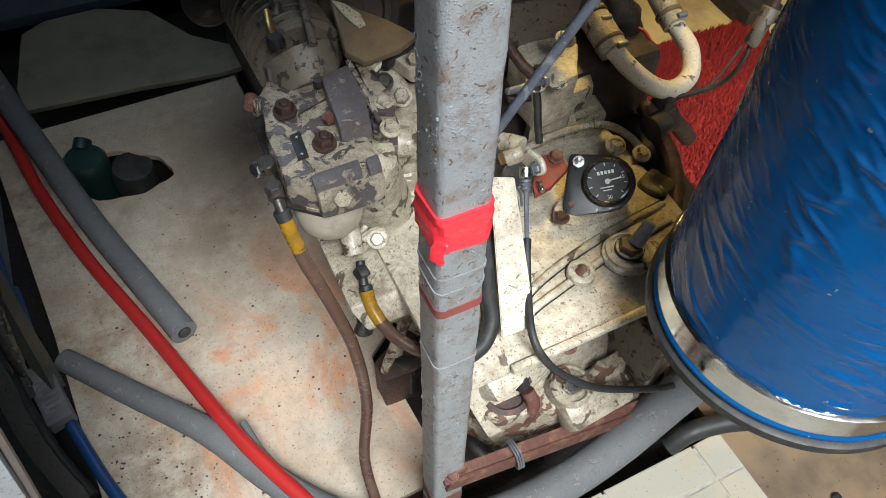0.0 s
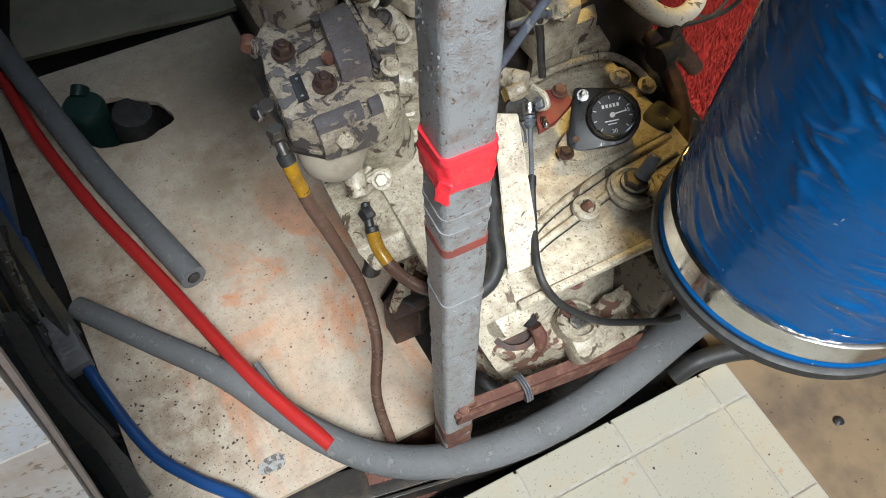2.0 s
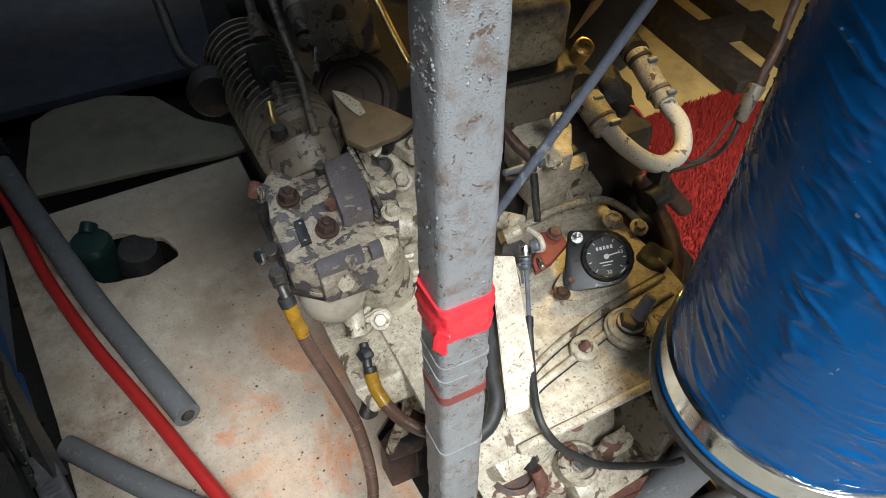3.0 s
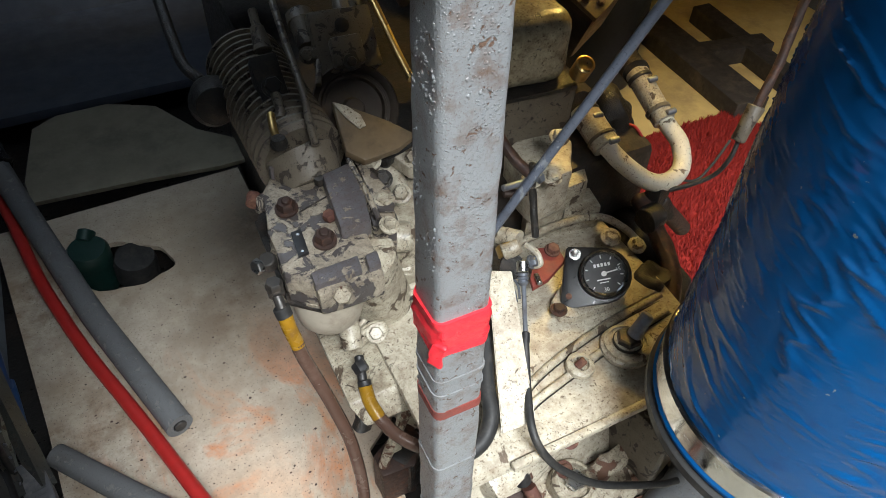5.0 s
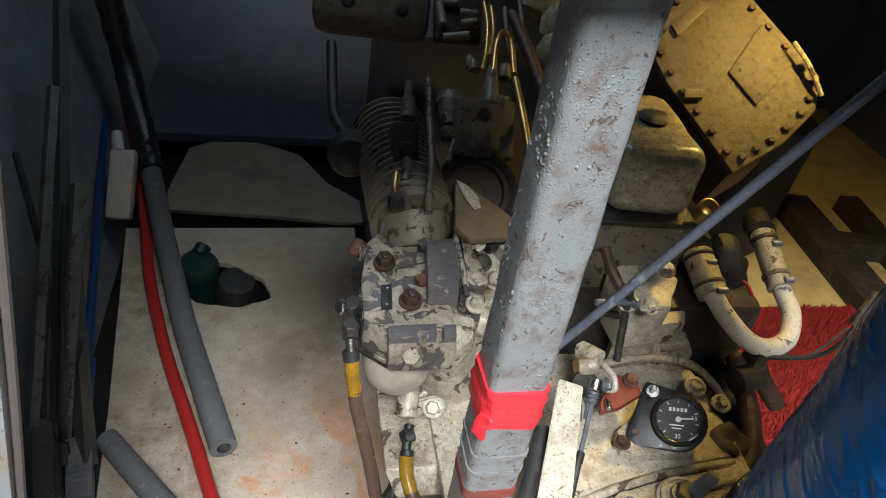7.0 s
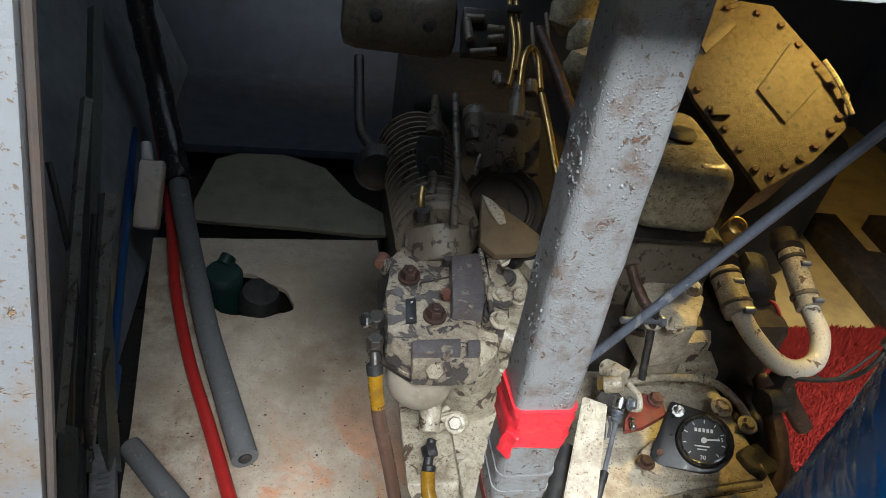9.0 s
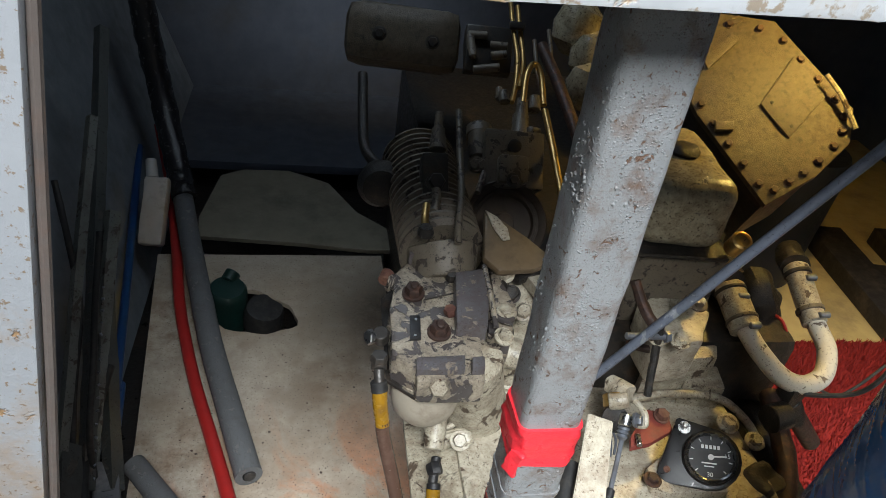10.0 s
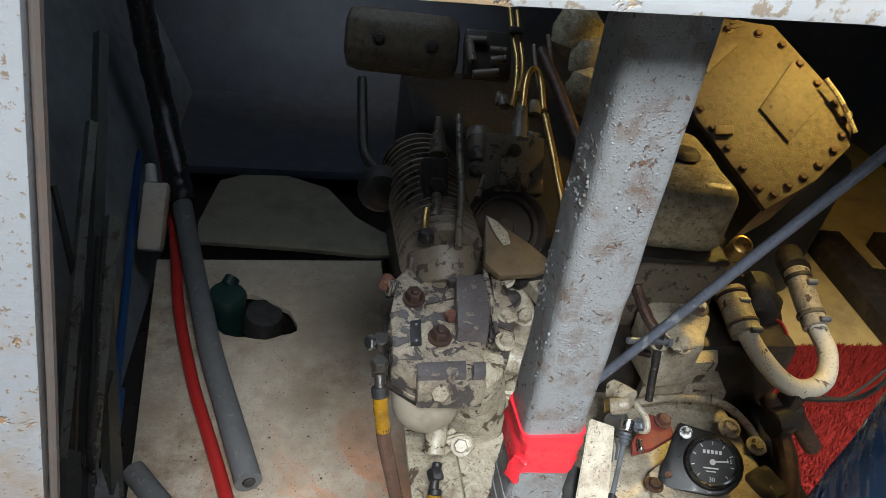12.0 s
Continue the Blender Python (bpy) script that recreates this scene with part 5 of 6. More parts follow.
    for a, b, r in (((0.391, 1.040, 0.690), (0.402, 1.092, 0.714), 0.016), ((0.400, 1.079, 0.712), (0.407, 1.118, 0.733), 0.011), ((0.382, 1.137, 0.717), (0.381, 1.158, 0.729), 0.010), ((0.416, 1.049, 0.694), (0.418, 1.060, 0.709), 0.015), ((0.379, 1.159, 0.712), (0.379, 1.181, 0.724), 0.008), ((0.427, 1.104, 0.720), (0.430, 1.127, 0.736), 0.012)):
        part("injector", rough_up(rod(a, b, r, r * 0.85), 0.002, 80, 1), CREAM_SHADED, ob)
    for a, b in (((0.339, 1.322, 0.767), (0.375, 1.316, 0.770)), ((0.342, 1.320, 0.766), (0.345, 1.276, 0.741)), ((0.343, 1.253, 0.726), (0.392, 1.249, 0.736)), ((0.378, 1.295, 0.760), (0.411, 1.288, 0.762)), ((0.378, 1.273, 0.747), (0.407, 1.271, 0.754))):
        part("rocker", rod(a, b, 0.008), CREAM_SHADED, ob)
    part("rocker_base", rough_up(slab((0.381, 1.317, 0.739), n, (0.09, 0.09, 0.03)), 0.003, 40, 2), DARK_METAL, ob)
    # dark rounded tank above
    part("exhaust_tank", rough_up(slab((0.229, 1.431, 0.709), (-0.1, -0.85, 0.5), (0.23, 0.12, 0.10), 0, 0.03), 0.003, 12, 3), COVER, ob, "dark oily tank with bolts")
    for p in ((0.176, 1.375, 0.736), (0.276, 1.341, 0.739)):
        part("bolt", hexagon(p, (-0.1, -0.85, 0.5), 0.010, 0.010, 1.4), DARK_METAL, ob)
    part("strut", tube([(0.148, 1.361, 0.656), (0.147, 1.253, 0.611), (0.149, 1.186, 0.588), (0.166, 1.129, 0.585)], 0.010, 10), GASKET, ob)
    part("bulge", rough_up(lathe([(0.005, -0.05), (0.035, -0.03), (0.04, 0), (0.03, 0.03), (0.005, 0.04)], (0.167, 1.039, 0.599), (0, -1, 0.3), 24), 0.004, 20), GASKET, ob)
    # manifold lit by the lamp
    for p, r in (((0.566, 1.357, 0.785), 0.055), ((0.590, 1.301, 0.750), 0.05), ((0.566, 1.231, 0.715), 0.045)):
        part("manifold", rough_up(lathe([(r * 0.3, -r), (r * 0.85, -r * 0.6), (r, 0), (r * 0.85, r * 0.6), (r * 0.3, r)], p, (0.3, 0.3, 1), 28), 0.005, 16), TANK, ob)
    # header tank
    tank = box((0.60, 0.905, 0.705), (0.138, 0.21, 0.115), (0, 0, -4), 0.038, 6)
    t_ob = part("header_tank", rough_up(tank, 0.003, 16, 2), TANK, ob, "rounded cream header tank")
    part("cap", rough_up(lathe([(0.022, 0), (0.024, 0.006), (0.018, 0.012), (0.008, 0.014)], (0.603, 0.90, 0.762), seg=20), 0.003, 60), GASKET, t_ob, "greasy black cap")
    part("dark_joint", box((0.60, 0.90, 0.648), (0.15, 0.225, 0.008), (0, 0, -4), 0.003), GASKET, t_ob)
    part("lower_case", rough_up(box((0.60, 0.92, 0.56), (0.17, 0.24, 0.165), (0, 0, -4), 0.012), 0.004, 20, 3), CREAM_SHADED, ob)
    brass = V((0.669, 0.778, 0.690))
    part("sight_glass", lathe([(0.015, -0.03), (0.015, 0), (0.0115, 0.002), (0.0105, -0.002)], brass, (-0.1, -0.5, 0.85), 26), BRASS, ob, "brass sight glass")
    # big bolted end cover
    cn = V((-0.3, -0.6, 0.75)).normalized()
    u, v, w = axes(cn)
    m = Matrix((u, v, w)).transposed().to_4x4()
    m.translation = (0.904, 1.147, 0.725)
    mi = m.inverted()
    rim = [(mi @ V(p))[:2] for p in ((0.815, 1.345, 0.848), (0.935, 1.294, 0.855), (1.045, 1.119, 0.759), (1.029, 1.07, 0.714), (0.963, 1.035, 0.659), (0.871, 1.013, 0.605), (0.775, 1.18, 0.70), (0.745, 1.26, 0.75))]
    c_ob = part("end_cover", prism(rim, -0.02, 0.0, 0.004, m), COVER, ob, "big bolted end cover, oily and pitted")
    part("cover_body", prism([(x * 0.97, y * 0.97) for x, y in rim], -0.26, -0.02, 0.01, m), DARK_METAL, ob)
    part("cover_plate", prism([(mi @ V(p))[:2] for p in ((0.955, 1.225, 0.81), (0.885, 1.165, 0.735), (0.925, 1.10, 0.70), (1.0, 1.15, 0.765))], 0.0, 0.006, 0.002, m), COVER, c_ob)
    part("cover_strip", tube([(0.990, 1.160, 0.805), (1.013, 1.123, 0.778), (1.031, 1.077, 0.739)], 0.005, 8), CREAM, c_ob)
    part("cover_ridge", prism([(mi @ V(p))[:2] for p in ((0.80, 1.24, 0.77), (0.86, 1.27, 0.82), (0.855, 1.29, 0.83), (0.79, 1.26, 0.785))], 0.0, 0.008, 0.002, m), COVER, c_ob)
    lug = [(mi @ V(p))[:2] for p in ((0.800, 1.155, 0.70), (0.835, 1.150, 0.70), (0.832, 1.135, 0.69), (0.797, 1.138, 0.69))]
    part("cover_lug", prism(lug, 0.0, 0.012, 0.003, m), COVER, c_ob)
    for k in range(5):
        x0, y0 = (mi @ V((0.868, 1.305, 0.845)))[:2]
        mark = box((0, 0, 0), (0.016, 0.0035, 0.003), (0, 0, 0), 0.0008)
        mark.transform(m @ pose(x0 + 0.008 * k, y0 - 0.009 * k, 0.002, 0, 0, 40))
        part("cast_mark", mark, COVER, c_ob)
    for p in ((0.905, 1.163, 0.740), (0.932, 1.118, 0.715)):
        q = mi @ V(p)
        part("plate_hole", lathe([(0.0035, 0.0), (0.003, 0.0012)], m @ V((q.x, q.y, 0.006)), cn, 12), GASKET, c_ob)
    for a, b, c in zip(rim, rim[1:] + rim[:1], (2, 4, 2, 2, 3, 4, 2, 2)):
        for i in range(c):
            f = (i + 0.5) / c
            x, y = a[0] + (b[0] - a[0]) * f, a[1] + (b[1] - a[1]) * f
            part("cover_bolt", hexagon(m @ V((x * 0.88, y * 0.88, 0.0)), cn, 0.0068, 0.008, 1.3), DARK_RUST, c_ob)


engine()


# ---- raw water pipe ----
def water_pipe():
    ob = thing("water_pipe", (0.8, 0.75, 0.45), "chipped white u-bend pipe between two clamped hoses", "pipe")
    L1, L2 = (0.727, 0.762, 0.537), (0.724, 0.831, 0.561)
    R1, R2 = (0.881, 0.802, 0.520), (0.883, 0.892, 0.558)
    part("bend", tube([L1, (0.745, 0.729, 0.515), (0.781, 0.701, 0.487), (0.822, 0.695, 0.475), (0.865, 0.712, 0.478), (0.885, 0.747, 0.497), (0.886, 0.780, 0.509), R1], 0.0155, 18), WHITE_PIPE, ob, "white painted u-bend")
    part("hose", rough_up(rod(L2, V(L1) + (V(L1) - V(L2)) * 0.1, 0.024, 0.023), 0.002, 60, 1), CREAM, ob, "painted hose piece")
    part("hose", rough_up(rod(R2, V(R1) + (V(R1) - V(R2)) * 0.1, 0.021, 0.020), 0.002, 60, 1), CREAM, ob, "painted hose piece")
    for a, b, r in ((L2, L1, 0.026), (R2, R1, 0.023)):
        a, b = V(a), V(b)
        for f in (0.15, 0.86):
            p = a + (b - a) * f
            clip = part("hose_clamp", rod(p - (b - a) * 0.045, p + (b - a) * 0.045, r), DARK_METAL if f < 0.2 else CREAM_SHADED, ob)
            part("screw", rod(p + V((-0.004, -0.024, 0.012)), p + V((0.014, -0.026, 0.014)), 0.0055), DULL_STEEL, clip)
    part("elbow", rough_up(tube([V(L2) + V((0, 0, 0.004)), (0.724, 0.852, 0.556), (0.730, 0.886, 0.534)], 0.028, 14), 0.003, 50), GASKET, ob)
    part("elbow", rough_up(tube([V(R2), (0.895, 0.923, 0.553), (0.923, 0.966, 0.534)], 0.024, 14), 0.003, 50), GASKET, ob)
    part("cock", rough_up(joined(box((0.808, 0.696, 0.454), (0.04, 0.03, 0.05), (0, 0, 20), 0.008), rod((0.814, 0.697, 0.440), (0.843, 0.694, 0.394), 0.017)), 0.003, 50, 1), GASKET, ob, "greasy cock under the bend")
    part("drain_pipe", rod((0.840, 0.703, 0.405), (0.918, 0.708, 0.317), 0.016), DARK_RUST, ob)
    for k, c in enumerate((RED_HOSE, BRASS, RUBBER)):
        d = 5 * k
        pts = ([(0.814, 0.825, 0.512), (0.824, 0.800, 0.516), (0.834, 0.779, 0.491), (0.839, 0.777, 0.454)], [(0.806, 0.820, 0.504), (0.815, 0.793, 0.503), (0.824, 0.772, 0.478), (0.830, 0.772, 0.445)], [(0.926, 0.772, 0.389), (0.966, 0.756, 0.380), (1.012, 0.767, 0.393), (1.074, 0.794, 0.415)])[k]
        part("wire", tube(pts, 0.0028, 8), c, ob)
    part("wiring_loom", rough_up(tube([(0.796, 0.876, 0.543), (0.799, 0.844, 0.533), (0.817, 0.834, 0.491)], 0.03, 12), 0.01, 40), GASKET, ob, "greasy taped wiring loom")


water_pipe()


# ---- control linkage ----
def control_rod():
    ob = thing("control_rod", (0.4, 0.55, 0.6), "long grey steel control rod with linkage arms", "control rod")
    part("rod", tube([(0.330, 0.515, 0.650), (0.375, 0.522, 0.701), (0.508, 0.480, 0.978), (0.560, 0.464, 1.086)], 0.0053, 14, 2), ROD, ob)
    part("lever", rough_up(tube([(0.528, 0.681, 0.621), (0.528, 0.666, 0.566), (0.525, 0.642, 0.514)], 0.0058, 10), 0.002, 70), GASKET, ob, "dark lever")
    part("lever_arm", rough_up(tube([(0.494, 0.725, 0.654), (0.510, 0.698, 0.621), (0.530, 0.677, 0.599)], 0.008, 10), 0.002, 60), DARK_RUST, ob)
    part("pin", rod((0.475, 0.668, 0.604), (0.538, 0.674, 0.597), 0.005), DULL_STEEL, ob)
    part("pin_nut", hexagon((0.535, 0.673, 0.598), (1, 0.1, 0), 0.009, 0.008, 0), DULL_STEEL, ob)
    part("red_plate", prism([(0.505, 0.613, 0.470)[:2], (0.548, 0.662, 0.470)[:2], (0.578, 0.654, 0.470)[:2], (0.574, 0.623, 0.470)[:2], (0.530, 0.601, 0.470)[:2], (0.499, 0.595, 0.470)[:2]], 0.452, 0.462, 0.002), RED_PAINT, ob, "brown-red primed plate")
    part("red_bolt", hexagon((0.564, 0.646, 0.465), (0, -0.2, 1), 0.010, 0.010, 1.2), RUST, ob)
    part("yoke", rough_up(joined(rod((0.490, 0.690, 0.490), (0.508, 0.657, 0.500), 0.014), rod((0.479, 0.654, 0.490), (0.503, 0.649, 0.500), 0.012)), 0.004, 50, 1), CREAM, ob, "cream selector shaft")
    part("seal", rough_up(lathe([(0.017, 0), (0.020, 0.004), (0.018, 0.010), (0.012, 0.012)], (0.487, 0.640, 0.470), (-0.2, -0.6, 0.7), 20), 0.003, 60), GASKET, ob, "greasy seal")
    part("collar", rod((0.491, 0.667, 0.490), (0.490, 0.651, 0.480), 0.017), BRASS, ob)
    part("nut", hexagon((0.506, 0.619, 0.490), (0.6, -0.5, 0.5), 0.008, 0.01, 1.3), DULL_STEEL, ob)
    part("nut", hexagon((0.594, 0.720, 0.530), (0.3, -0.5, 0.8), 0.010, 0.01, 1.3), CREAM, ob)
    part("shaft", rod((0.518, 0.729, 0.530), (0.585, 0.706, 0.530), 0.006), DARK_RUST, ob)
    part("clip", tube([(0.512, 0.645, 0.500), (0.518, 0.623, 0.500), (0.517, 0.610, 0.490), (0.511, 0.618, 0.480)], 0.0045, 8), CREAM_CLEAN, ob)
    for k in range(3):
        part("spring_coil", tube([(0.475, 0.632, 0.460), (0.476, 0.610, 0.455), (0.470, 0.590, 0.450)] if k == 0 else ([(0.467, 0.626, 0.460), (0.468, 0.604, 0.455), (0.465, 0.589, 0.450)] if k == 1 else [(0.482, 0.637, 0.460), (0.485, 0.614, 0.455), (0.477, 0.593, 0.450)]), 0.002, 8), DULL_STEEL, ob)
    part("stud", rod((0.515, 0.613, 0.465), (0.508, 0.591, 0.470), 0.004), STEEL, ob)


control_rod()


def cable():
    ob = thing("control_cable", (0.45, 0.5, 0.3), "black control cable with a steel ball joint end", "cable")
    part("ball_joint", rod((0.470, 0.592, 0.535), (0.465, 0.580, 0.525), 0.0085), STEEL, ob, "steel ball joint")
    part("spring", lathe([(0.007, 0), (0.0085, 0.003), (0.006, 0.005), (0.0085, 0.008), (0.006, 0.010), (0.008, 0.013), (0.005, 0.018)], (0.465, 0.580, 0.525), V((0.461, 0.569, 0.510)) - V((0.465, 0.580, 0.525)), 16), DULL_STEEL, ob)
    part("inner_rod", tube([(0.462, 0.570, 0.512), (0.451, 0.544, 0.490), (0.437, 0.515, 0.475)], 0.0033, 8), DULL_STEEL, ob)
    part("ferrule", rod((0.439, 0.519, 0.478), (0.432, 0.506, 0.472), 0.006), BLACK, ob)
    part("sheath", tube([(0.434, 0.511, 0.475), (0.410, 0.460, 0.450), (0.386, 0.405, 0.440), (0.394, 0.378, 0.410), (0.427, 0.366, 0.360), (0.487, 0.351, 0.300), (0.585, 0.332, 0.250), (0.622, 0.327, 0.240)], 0.0055, 10), RUBBER, ob)


cable()


# ---- threshold bits ----
def cross_bar():
    ob = thing("cross_bar", (0.45, 0.4, 0.0), "rusty steel angle bar tied with wire to the post", "bar")
    a, b = V((0.240, 0.352, 0.226)), V((0.641, 0.352, 0.122))
    d = (b - a).normalized()
    yaw = math.degrees(math.atan2(d.y, d.x))
    tilt = -math.degrees(math.asin(d.z))
    c = (a + b) / 2
    part("flange", rough_up(box(c, ((b - a).length, 0.022, 0.006), (20, tilt, yaw), 0.001), 0.0015, 50, 3), RUST, ob)
    part("flange", rough_up(box(c + V((0.004, -0.010, -0.012)), ((b - a).length, 0.006, 0.028), (0, tilt, yaw), 0.001), 0.0015, 50, 3), RUST, ob)
    part("bolt", hexagon(a + V((0.012, -0.004, 0.008)), (0, -0.4, 1), 0.008, 0.008, 1.3), RUST, ob)
    for k in range(3):
        p = (0.352, 0.352, 0.194)
        o = V(p) + V((0.004 * k, 0, 0))
        part("wire", tube([o + V((0.0, 0.018, -0.01)), o + V((0.002, 0.012, 0.016)), o + V((0.004, -0.012, 0.014)), o + V((0.006, -0.022, -0.012)), o + V((0.005, 0.0, -0.024))], 0.0018, 6), DULL_STEEL, ob)
    part("bracket", rough_up(box(V(a) + V((0.022, 0.010, 0.0)), (0.03, 0.03, 0.035), (0, 0, yaw), 0.003), 0.003, 50, 2), RUST, ob)


cross_bar()
hose("bilge_hose", [(0.344, 0.470, 0.060), (0.375, 0.454, 0.060), (0.352, 0.450, 0.030), (0.369, 0.413, 0.000)], 0.012, RUBBER, "dark hose going down into the bilge")
hose("bilge_hose", [(0.348, 0.485, 0.120), (0.366, 0.446, 0.110), (0.424, 0.410, 0.100), (0.507, 0.378, 0.100), (0.591, 0.369, 0.110)], 0.006, RUBBER, "thin black hose along the gearbox foot")
hose("bilge_hose", [(0.666, 0.298, 0.020), (0.704, 0.296, 0.050), (0.765, 0.282, 0.060), (0.845, 0.254, 0.060), (0.936, 0.237, 0.060)], 0.018, RUBBER, "black hose under the drum")
angle = thing("angle_iron", (0.12, 0.37, -0.08), "black oily angle iron along the board edge", "angle iron")
part("flange", rough_up(box((0.12, 0.385, -0.03), (0.75, 0.06, 0.008), (0, 0, -10), 0.001), 0.003, 25, 3), DARK_METAL, angle)
part("web", rough_up(box((0.13, 0.345, -0.05), (0.75, 0.006, 0.05), (0, 0, -10), 0.001), 0.003, 25, 3), DARK_METAL, angle)
part("rust_scale", rough_up(box((0.15, 0.395, -0.024), (0.10, 0.05, 0.004), (0, 0, -10), 0.001), 0.004, 60, 3), RUST, angle, "rusty patch beside the post")


# ---- hull side fittings ----
def hull_fittings():
    for pts, r, mat, name, label in (
            ([(-0.328, 0.845, 0.050), (-0.346, 1.006, 0.140), (-0.366, 1.195, 0.260), (-0.382, 1.363, 0.380), (-0.396, 1.499, 0.480), (-0.410, 1.644, 0.600)], 0.016, DARK_STRIP, "stringer", "dark grey steel strip on the hull side"),
            ([(-0.286, 0.857, 0.030), (-0.348, 1.135, 0.100), (-0.387, 1.318, 0.160), (-0.388, 1.422, 0.240)], 0.018, DARK_STRIP, "stringer", "black painted stringer at the board edge"),
            ([(-0.327, 0.797, 0.120), (-0.343, 0.933, 0.220), (-0.350, 1.049, 0.300), (-0.361, 1.091, 0.420), (-0.391, 1.165, 0.500)], 0.006, RUBBER, "cable", "black cable on the hull side"),
            ([(-0.339, 1.102, 0.100), (-0.336, 0.896, 0.080), (-0.303, 0.750, 0.050), (-0.261, 0.639, 0.020)], 0.010, RUBBER, "cable", "dark cable beside the blue hose"),
            ([(-0.346, 0.855, 0.160), (-0.316, 0.714, 0.120), (-0.274, 0.599, 0.060), (-0.254, 0.510, 0.020)], 0.026, DARK_STRIP, "stringer", "grey-green steel strip along the board edge")):
        single(name, rough_up(tube(pts, r, 10 if mat is RUBBER else 4, 8), r * 0.15, 35), mat, label, name)
    for pts, r, label in (([(-0.345, 1.303, 0.345), (-0.345, 1.148, 0.212), (-0.345, 1.012, 0.102), (-0.340, 0.890, 0.010)], 0.017, "grey-green painted steel strip low on the hull side"),
                          ([(-0.352, 1.300, 0.560), (-0.348, 1.077, 0.381), (-0.345, 0.928, 0.253), (-0.345, 0.790, 0.134)], 0.011, "narrow grey-green steel strip with paint chips")):
        single("stringer", rough_up(tube(pts, r, 4, 10), r * 0.12, 45), STRIP_LIGHT, label, "stringer")
    single("cable", tube([(-0.330, 1.162, 0.395), (-0.326, 1.053, 0.302), (-0.322, 0.986, 0.235), (-0.322, 0.901, 0.139), (-0.322, 0.878, 0.037)], 0.0065, 10, 8), RUBBER, "black cable clipped along the steel strip", "cable")
    for pts in ([(-0.331, 0.864, 0.060), (-0.360, 1.172, 0.250)],):
        bm = None
        a, b = V(pts[0]), V(pts[1])
        for k in range(16):
            p = a + (b - a) * (k / 15)
            one = rough_up(box(p + V((0.016, -0.004, 0.006)), (0.004, 0.006, 0.004), (0, 0, 20 * k), 0.001), 0.002, 90, 1, k)
            bm = one if bm is None else joined(bm, one)
        single("weld_spatter", bm, DULL_STEEL, "bright chips of paint along the steel strip", "paint chips", kind="stuff")
    blk = thing("hose_joiner", (-0.306, 0.868, 0.000), "grey plastic joint block on the blue hose", "joint block")
    part("block", rough_up(box((-0.296, 0.850, 0.030), (0.045, 0.135, 0.03), (0, 0, 12), 0.004), 0.0015, 40, 2), plain("grey_plastic", (0.14, 0.14, 0.15), 0.5, 0.0, 0.3, 40, 0.3, 0.001, (0.3, 0.29, 0.28), 0.6), blk)
    for k in range(4):
        part("mark", box(V((-0.293, 0.850, 0.046)) + V((0.002 * k, -0.012 * k, 0)), (0.022 - 0.003 * (k % 2), 0.004, 0.001), (0, 0, 12), 0), FOAM, blk)
    pump = thing("bilge_bottle", (-0.358, 1.664, 0.000), "white plastic container with a grey cap, stained", "container")
    p, q = V((-0.345, 1.611, 0.030)), V((-0.363, 1.740, 0.160))
    part("body", rough_up(slab((p + q) / 2, (-0.05, -0.7, 0.7), (0.062, (q - p).length, 0.05), 0, 0.01), 0.003, 30, 2), plain("stained_white_plastic", (0.55, 0.53, 0.5), 0.5, 0.0, 0.3, 20, 0.2, 0.001, (0.15, 0.11, 0.08), 0.7), pump)
    part("cap", rod(V((-0.363, 1.732, 0.165)), V((-0.370, 1.770, 0.200)), 0.016, 0.014), plain("grey_white_plastic", (0.5, 0.5, 0.5), 0.5, 0.0, 0.2), pump)


hull_fittings()


def hole_fitting():
    ob = thing("bilge_pump", (-0.12, 1.45, -0.12), "dark green bilge strainer sticking out of the hole", "bilge pump")
    green = plain("dark_green_plastic", (0.008, 0.036, 0.030), 0.4, 0.0, 0.5, 30, 0.2, 0.001, (0.03, 0.04, 0.035), 0.5)
    c = (-0.145, 1.430, 0.012)
    part("body", rough_up(lathe([(0.046, -0.10), (0.048, 0.0), (0.046, 0.026), (0.040, 0.034), (0.012, 0.036)], c, (0.05, -0.1, 1), 30), 0.003, 20), green, ob)
    part("knob", rod((-0.146, 1.456, 0.040), (-0.134, 1.478, 0.052), 0.02), green, ob)
    part("rubber_boot", rough_up(lathe([(0.05, -0.06), (0.05, -0.01), (0.045, 0.004), (0.01, 0.008)], (-0.053, 1.409, -0.008), (0.1, -0.1, 1), 26), 0.005, 20), RUBBER, ob)


hole_fitting()


# ---- behind the engine ----
rug_at = (1.34, 1.02, -0.007)
single("rug_backing", box(rug_at, (0.78, 0.54, 0.006), (0, 0, 0), 0.001), RUG, "red carpet lying on the floor", "carpet")


def pile():
    rng = random.Random(4)
    verts, faces = [], []
    for k in range(15000):
        x, y = 0.95 + 0.78 * rng.random(), 0.75 + 0.54 * rng.random()
        a, h, lean = rng.random() * 6.28, 0.010 + 0.010 * rng.random(), rng.random() * 6.28
        w = 0.0034
        i = len(verts)
        for j in range(3):
            verts.append((x + w * math.cos(a + 2.1 * j), y + w * math.sin(a + 2.1 * j), -0.004))
        verts.append((x + 0.006 * math.cos(lean), y + 0.006 * math.sin(lean), -0.004 + h))
        faces += [(i, i + 1, i + 3), (i + 1, i + 2, i + 3), (i + 2, i, i + 3)]
    me = bpy.data.meshes.new("carpet_pile")
    me.from_pydata(verts, [], faces)
    me.materials.append(RUG)
    tagged(new("carpet_pile", me), "shaggy red carpet pile", "carpet", kind="stuff")


pile()
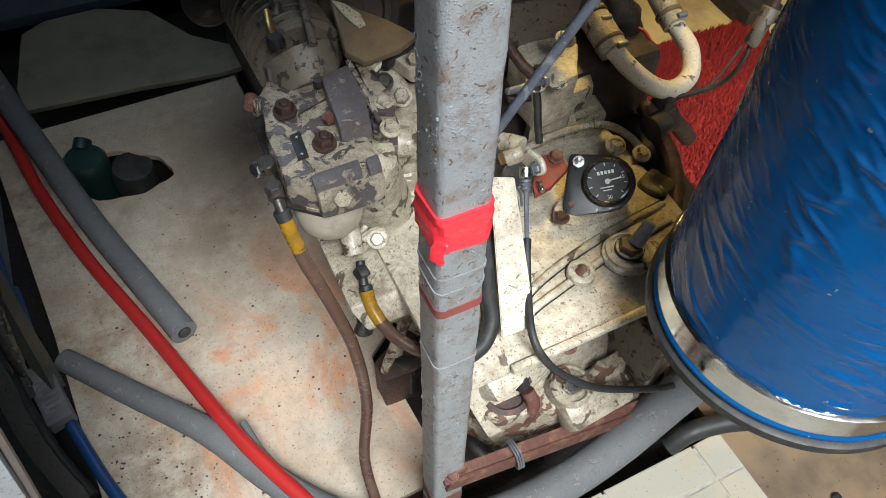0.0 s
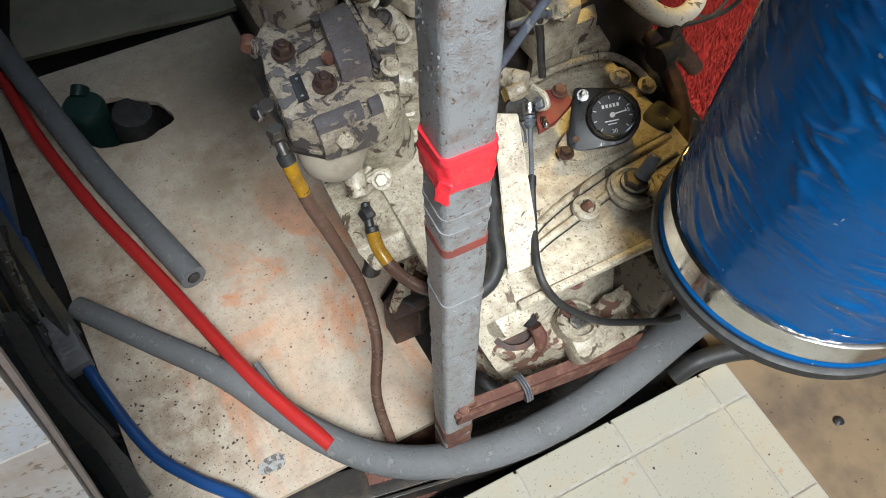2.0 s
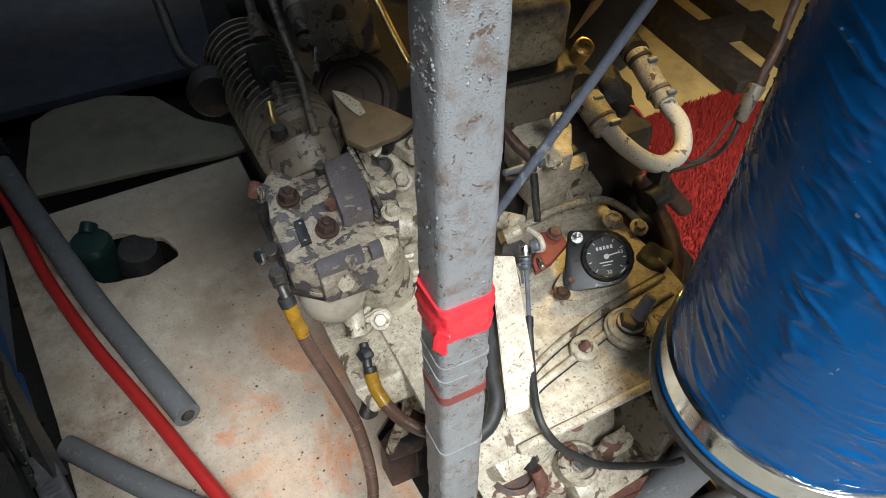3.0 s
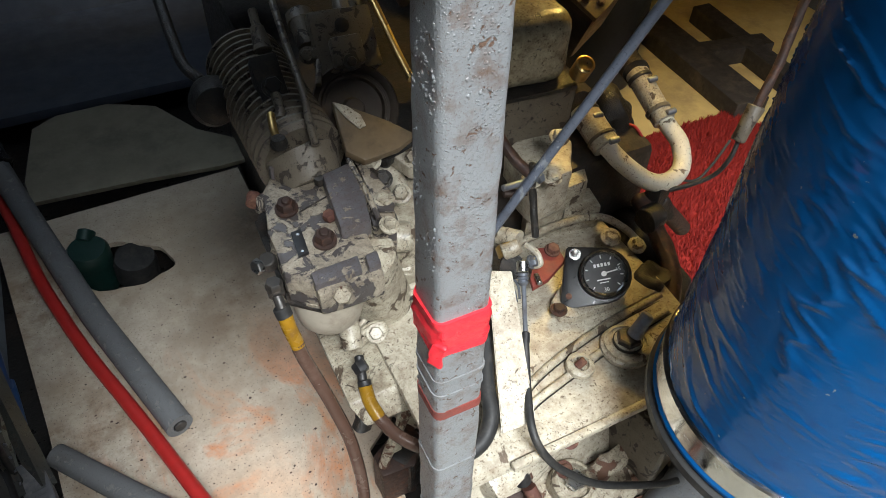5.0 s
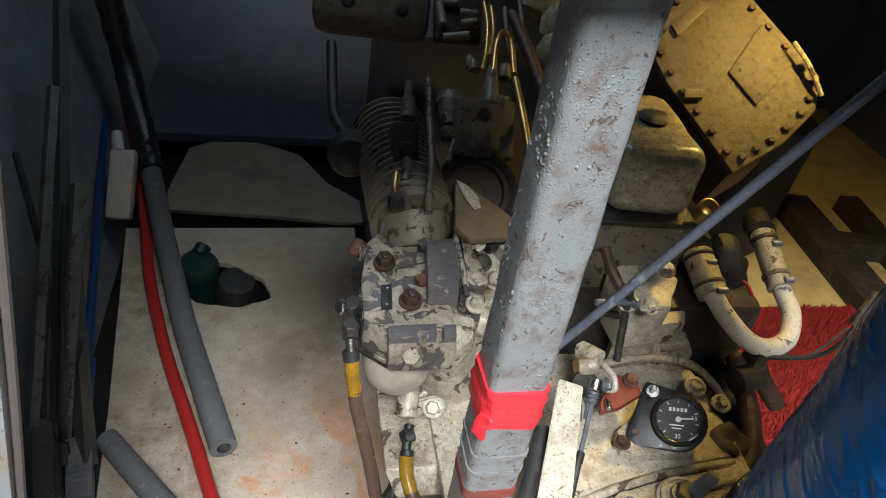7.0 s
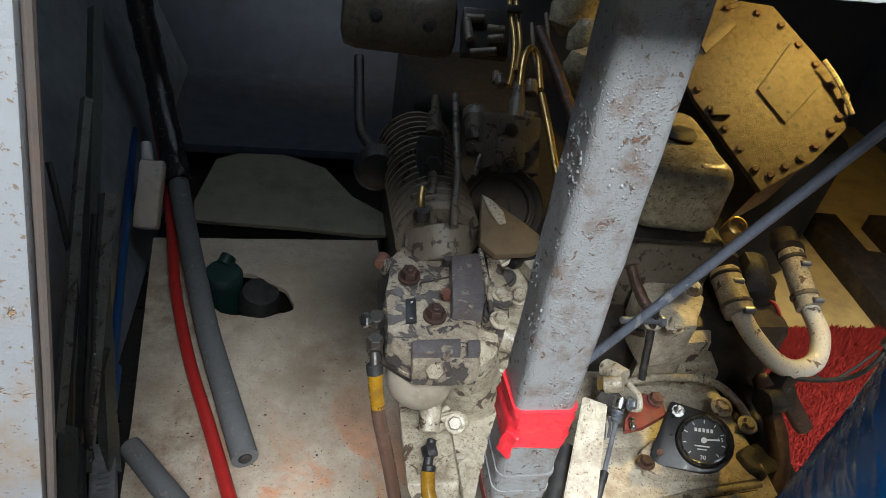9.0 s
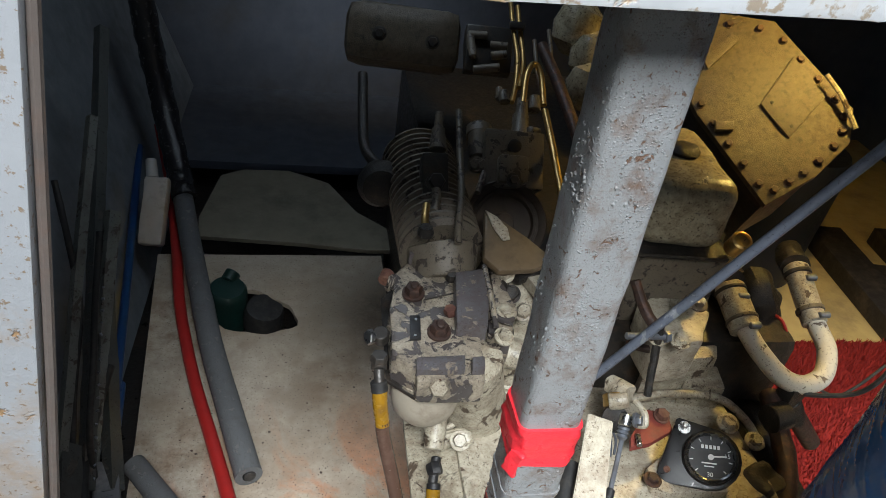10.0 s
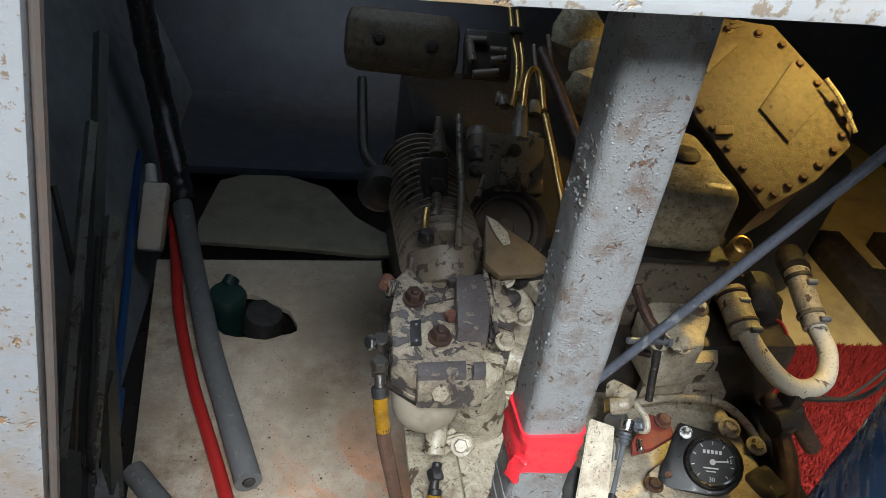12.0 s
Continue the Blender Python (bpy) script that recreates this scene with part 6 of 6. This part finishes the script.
for a, b, wide in (((1.765, 1.80, 0.045), (1.730, 1.250, 0.045), 0.12), ((1.995, 1.80, 0.045), (1.950, 1.25, 0.045), 0.07), ((1.80, 1.56, 0.045), (2.05, 1.52, 0.045), 0.07)):
    a, b = V(a), V(b)
    yaw = math.degrees(math.atan2(b.y - a.y, b.x - a.x))
    single("timber_bearer", rough_up(box((a + b) / 2 - V((0, 0, 0.028)), ((b - a).length, wide, 0.062), (0, 0, yaw), 0.004), 0.002, 20, 2), TIMBER, "dark timber bearer on the lamplit floor", "bearer", "timber bearers")
single("storage_tub", rough_up(lathe([(0.09, 0), (0.11, 0.02), (0.12, 0.42), (0.11, 0.44)], (1.42, 1.62, -0.015), seg=32), 0.004, 8), plain("dark_blue_plastic", (0.006, 0.009, 0.016), 0.5, 0.0, 0.3), "dark blue tub in the shadow", "tub")
loom = thing("wiring_conduit", (0.9, 0.65, 0.0), "thin dark red conduit passing beside the wrapped drum", "conduit")
part("conduit", rough_up(tube([(1.020, 0.715, 0.82), (0.998, 0.704, 0.76), (0.966, 0.682, 0.675), (0.930, 0.665, 0.605)], 0.0075, 10), 0.002, 60), DARK_RUST, loom)
part("coupling", rough_up(rod((0.934, 0.668, 0.612), (0.905, 0.655, 0.562), 0.013, 0.012), 0.003, 70, 1), CREAM_SHADED, loom, "dirty coupling")
part("tail", tube([(0.908, 0.656, 0.568), (0.893, 0.648, 0.535), (0.879, 0.655, 0.500), (0.848, 0.668, 0.480), (0.815, 0.680, 0.470)], 0.0038, 8), RUBBER, loom, "thin black cable")


# ---- crumbs and flakes on the floor ----
def crumbs(name, label, mat, count, region, size, seed):
    rng = random.Random(seed)
    bm = bmesh.new()
    for k in range(count):
        x, y = region[0] + (region[1] - region[0]) * rng.random(), region[2] + (region[3] - region[2]) * rng.random()
        s = size * (0.35 + 0.9 * rng.random() ** 3)
        h = s * 0.35
        n = rng.choice((4, 5, 6))
        ring = [bm.verts.new((x + s * (0.6 + 0.5 * rng.random()) * math.cos(6.283 * j / n), y + s * (0.5 + 0.5 * rng.random()) * math.sin(6.283 * j / n), 0.0003)) for j in range(n)]
        top = bm.verts.new((x + 0.2 * s * rng.random(), y, h))
        for j in range(n):
            bm.faces.new((ring[j], ring[(j + 1) % n], top))
    single(name, bm, mat, label, "crumbs", kind="stuff")


crumbs("rust_crumbs", "dark crumbs of rust and dirt on the board", DARK_RUST, 300, (-0.23, 0.22, 0.43, 1.25), 0.0030, 2)
crumbs("dirt_crumbs", "dark crumbs along the hull edge of the board", DARK_METAL, 260, (-0.24, -0.06, 0.43, 0.80), 0.0030, 3)
crumbs("dirt_crumbs", "small dark crumbs on the tiles", DARK_RUST, 110, (0.22, 1.05, -0.35, 0.27), 0.0032, 5)
def paint_flake():
    rng = random.Random(21)
    poly = [((0.019 + 0.006 * rng.random()) * math.cos(a) * 1.15 - 0.036, (0.012 + 0.006 * rng.random()) * math.sin(a) + 0.481) for a in (2 * math.pi * k / 16 for k in range(16))]
    return rough_up(prism(poly, 0.0006, 0.0026, 0.0), 0.0016, 120, 2)


single("paint_flake", paint_flake(), worn("pale_paint_flake", (0.40, 0.40, 0.38), (0.16, 0.15, 0.14), (0.10, 0.09, 0.08), 0.47, 120, 0.6, 0.7), "pale grey flake of old paint on the board", "flake")
single("dirt_lump", rough_up(lathe([(0.006, 0), (0.009, 0.002), (0.004, 0.006)], (0.892, 0.101, -0.005), seg=12), 0.003, 200), BLACK, "small black lump on the floor", "lump")


# ---- floor tiles ----
def tiles():
    rng = random.Random(9)
    me = {}
    def tile_mesh(w, d):
        key = (round(w, 3), round(d, 3))
        if key not in me:
            bm = bmesh.new()
            bmesh.ops.create_cube(bm, size=1.0)
            bmesh.ops.scale(bm, vec=(w, d, 0.008), verts=bm.verts)
            bmesh.ops.bevel(bm, geom=[e for e in bm.edges if e.verts[0].co.z > 0 and e.verts[1].co.z > 0], offset=0.0014, segments=2, affect="EDGES")
            data = bpy.data.meshes.new("tile")
            bm.to_mesh(data)
            bm.free()
            data.materials.append(TILE)
            me[key] = data
        return me[key]
    g = 0.006
    xs = [-0.22, -0.062, 0.133, 0.328, 0.523, 0.718, 0.779]
    ys = [-1.52, -1.385, -1.207, -1.029, -0.851, -0.673, -0.495, -0.317, -0.139, 0.039, 0.217, 0.288]
    for x0, x1 in zip(xs, xs[1:]):
        for y0, y1 in zip(ys, ys[1:]):
            ob = new("tile", tile_mesh(x1 - x0 - g, y1 - y0 - g))
            ob.parent = floor
            ob.matrix_parent_inverse = Matrix.Translation(-PLACE[floor])
            ob.location = ((x0 + x1) / 2, (y0 + y1) / 2, -0.004 + rng.uniform(-0.0006, 0.0006))


tiles()
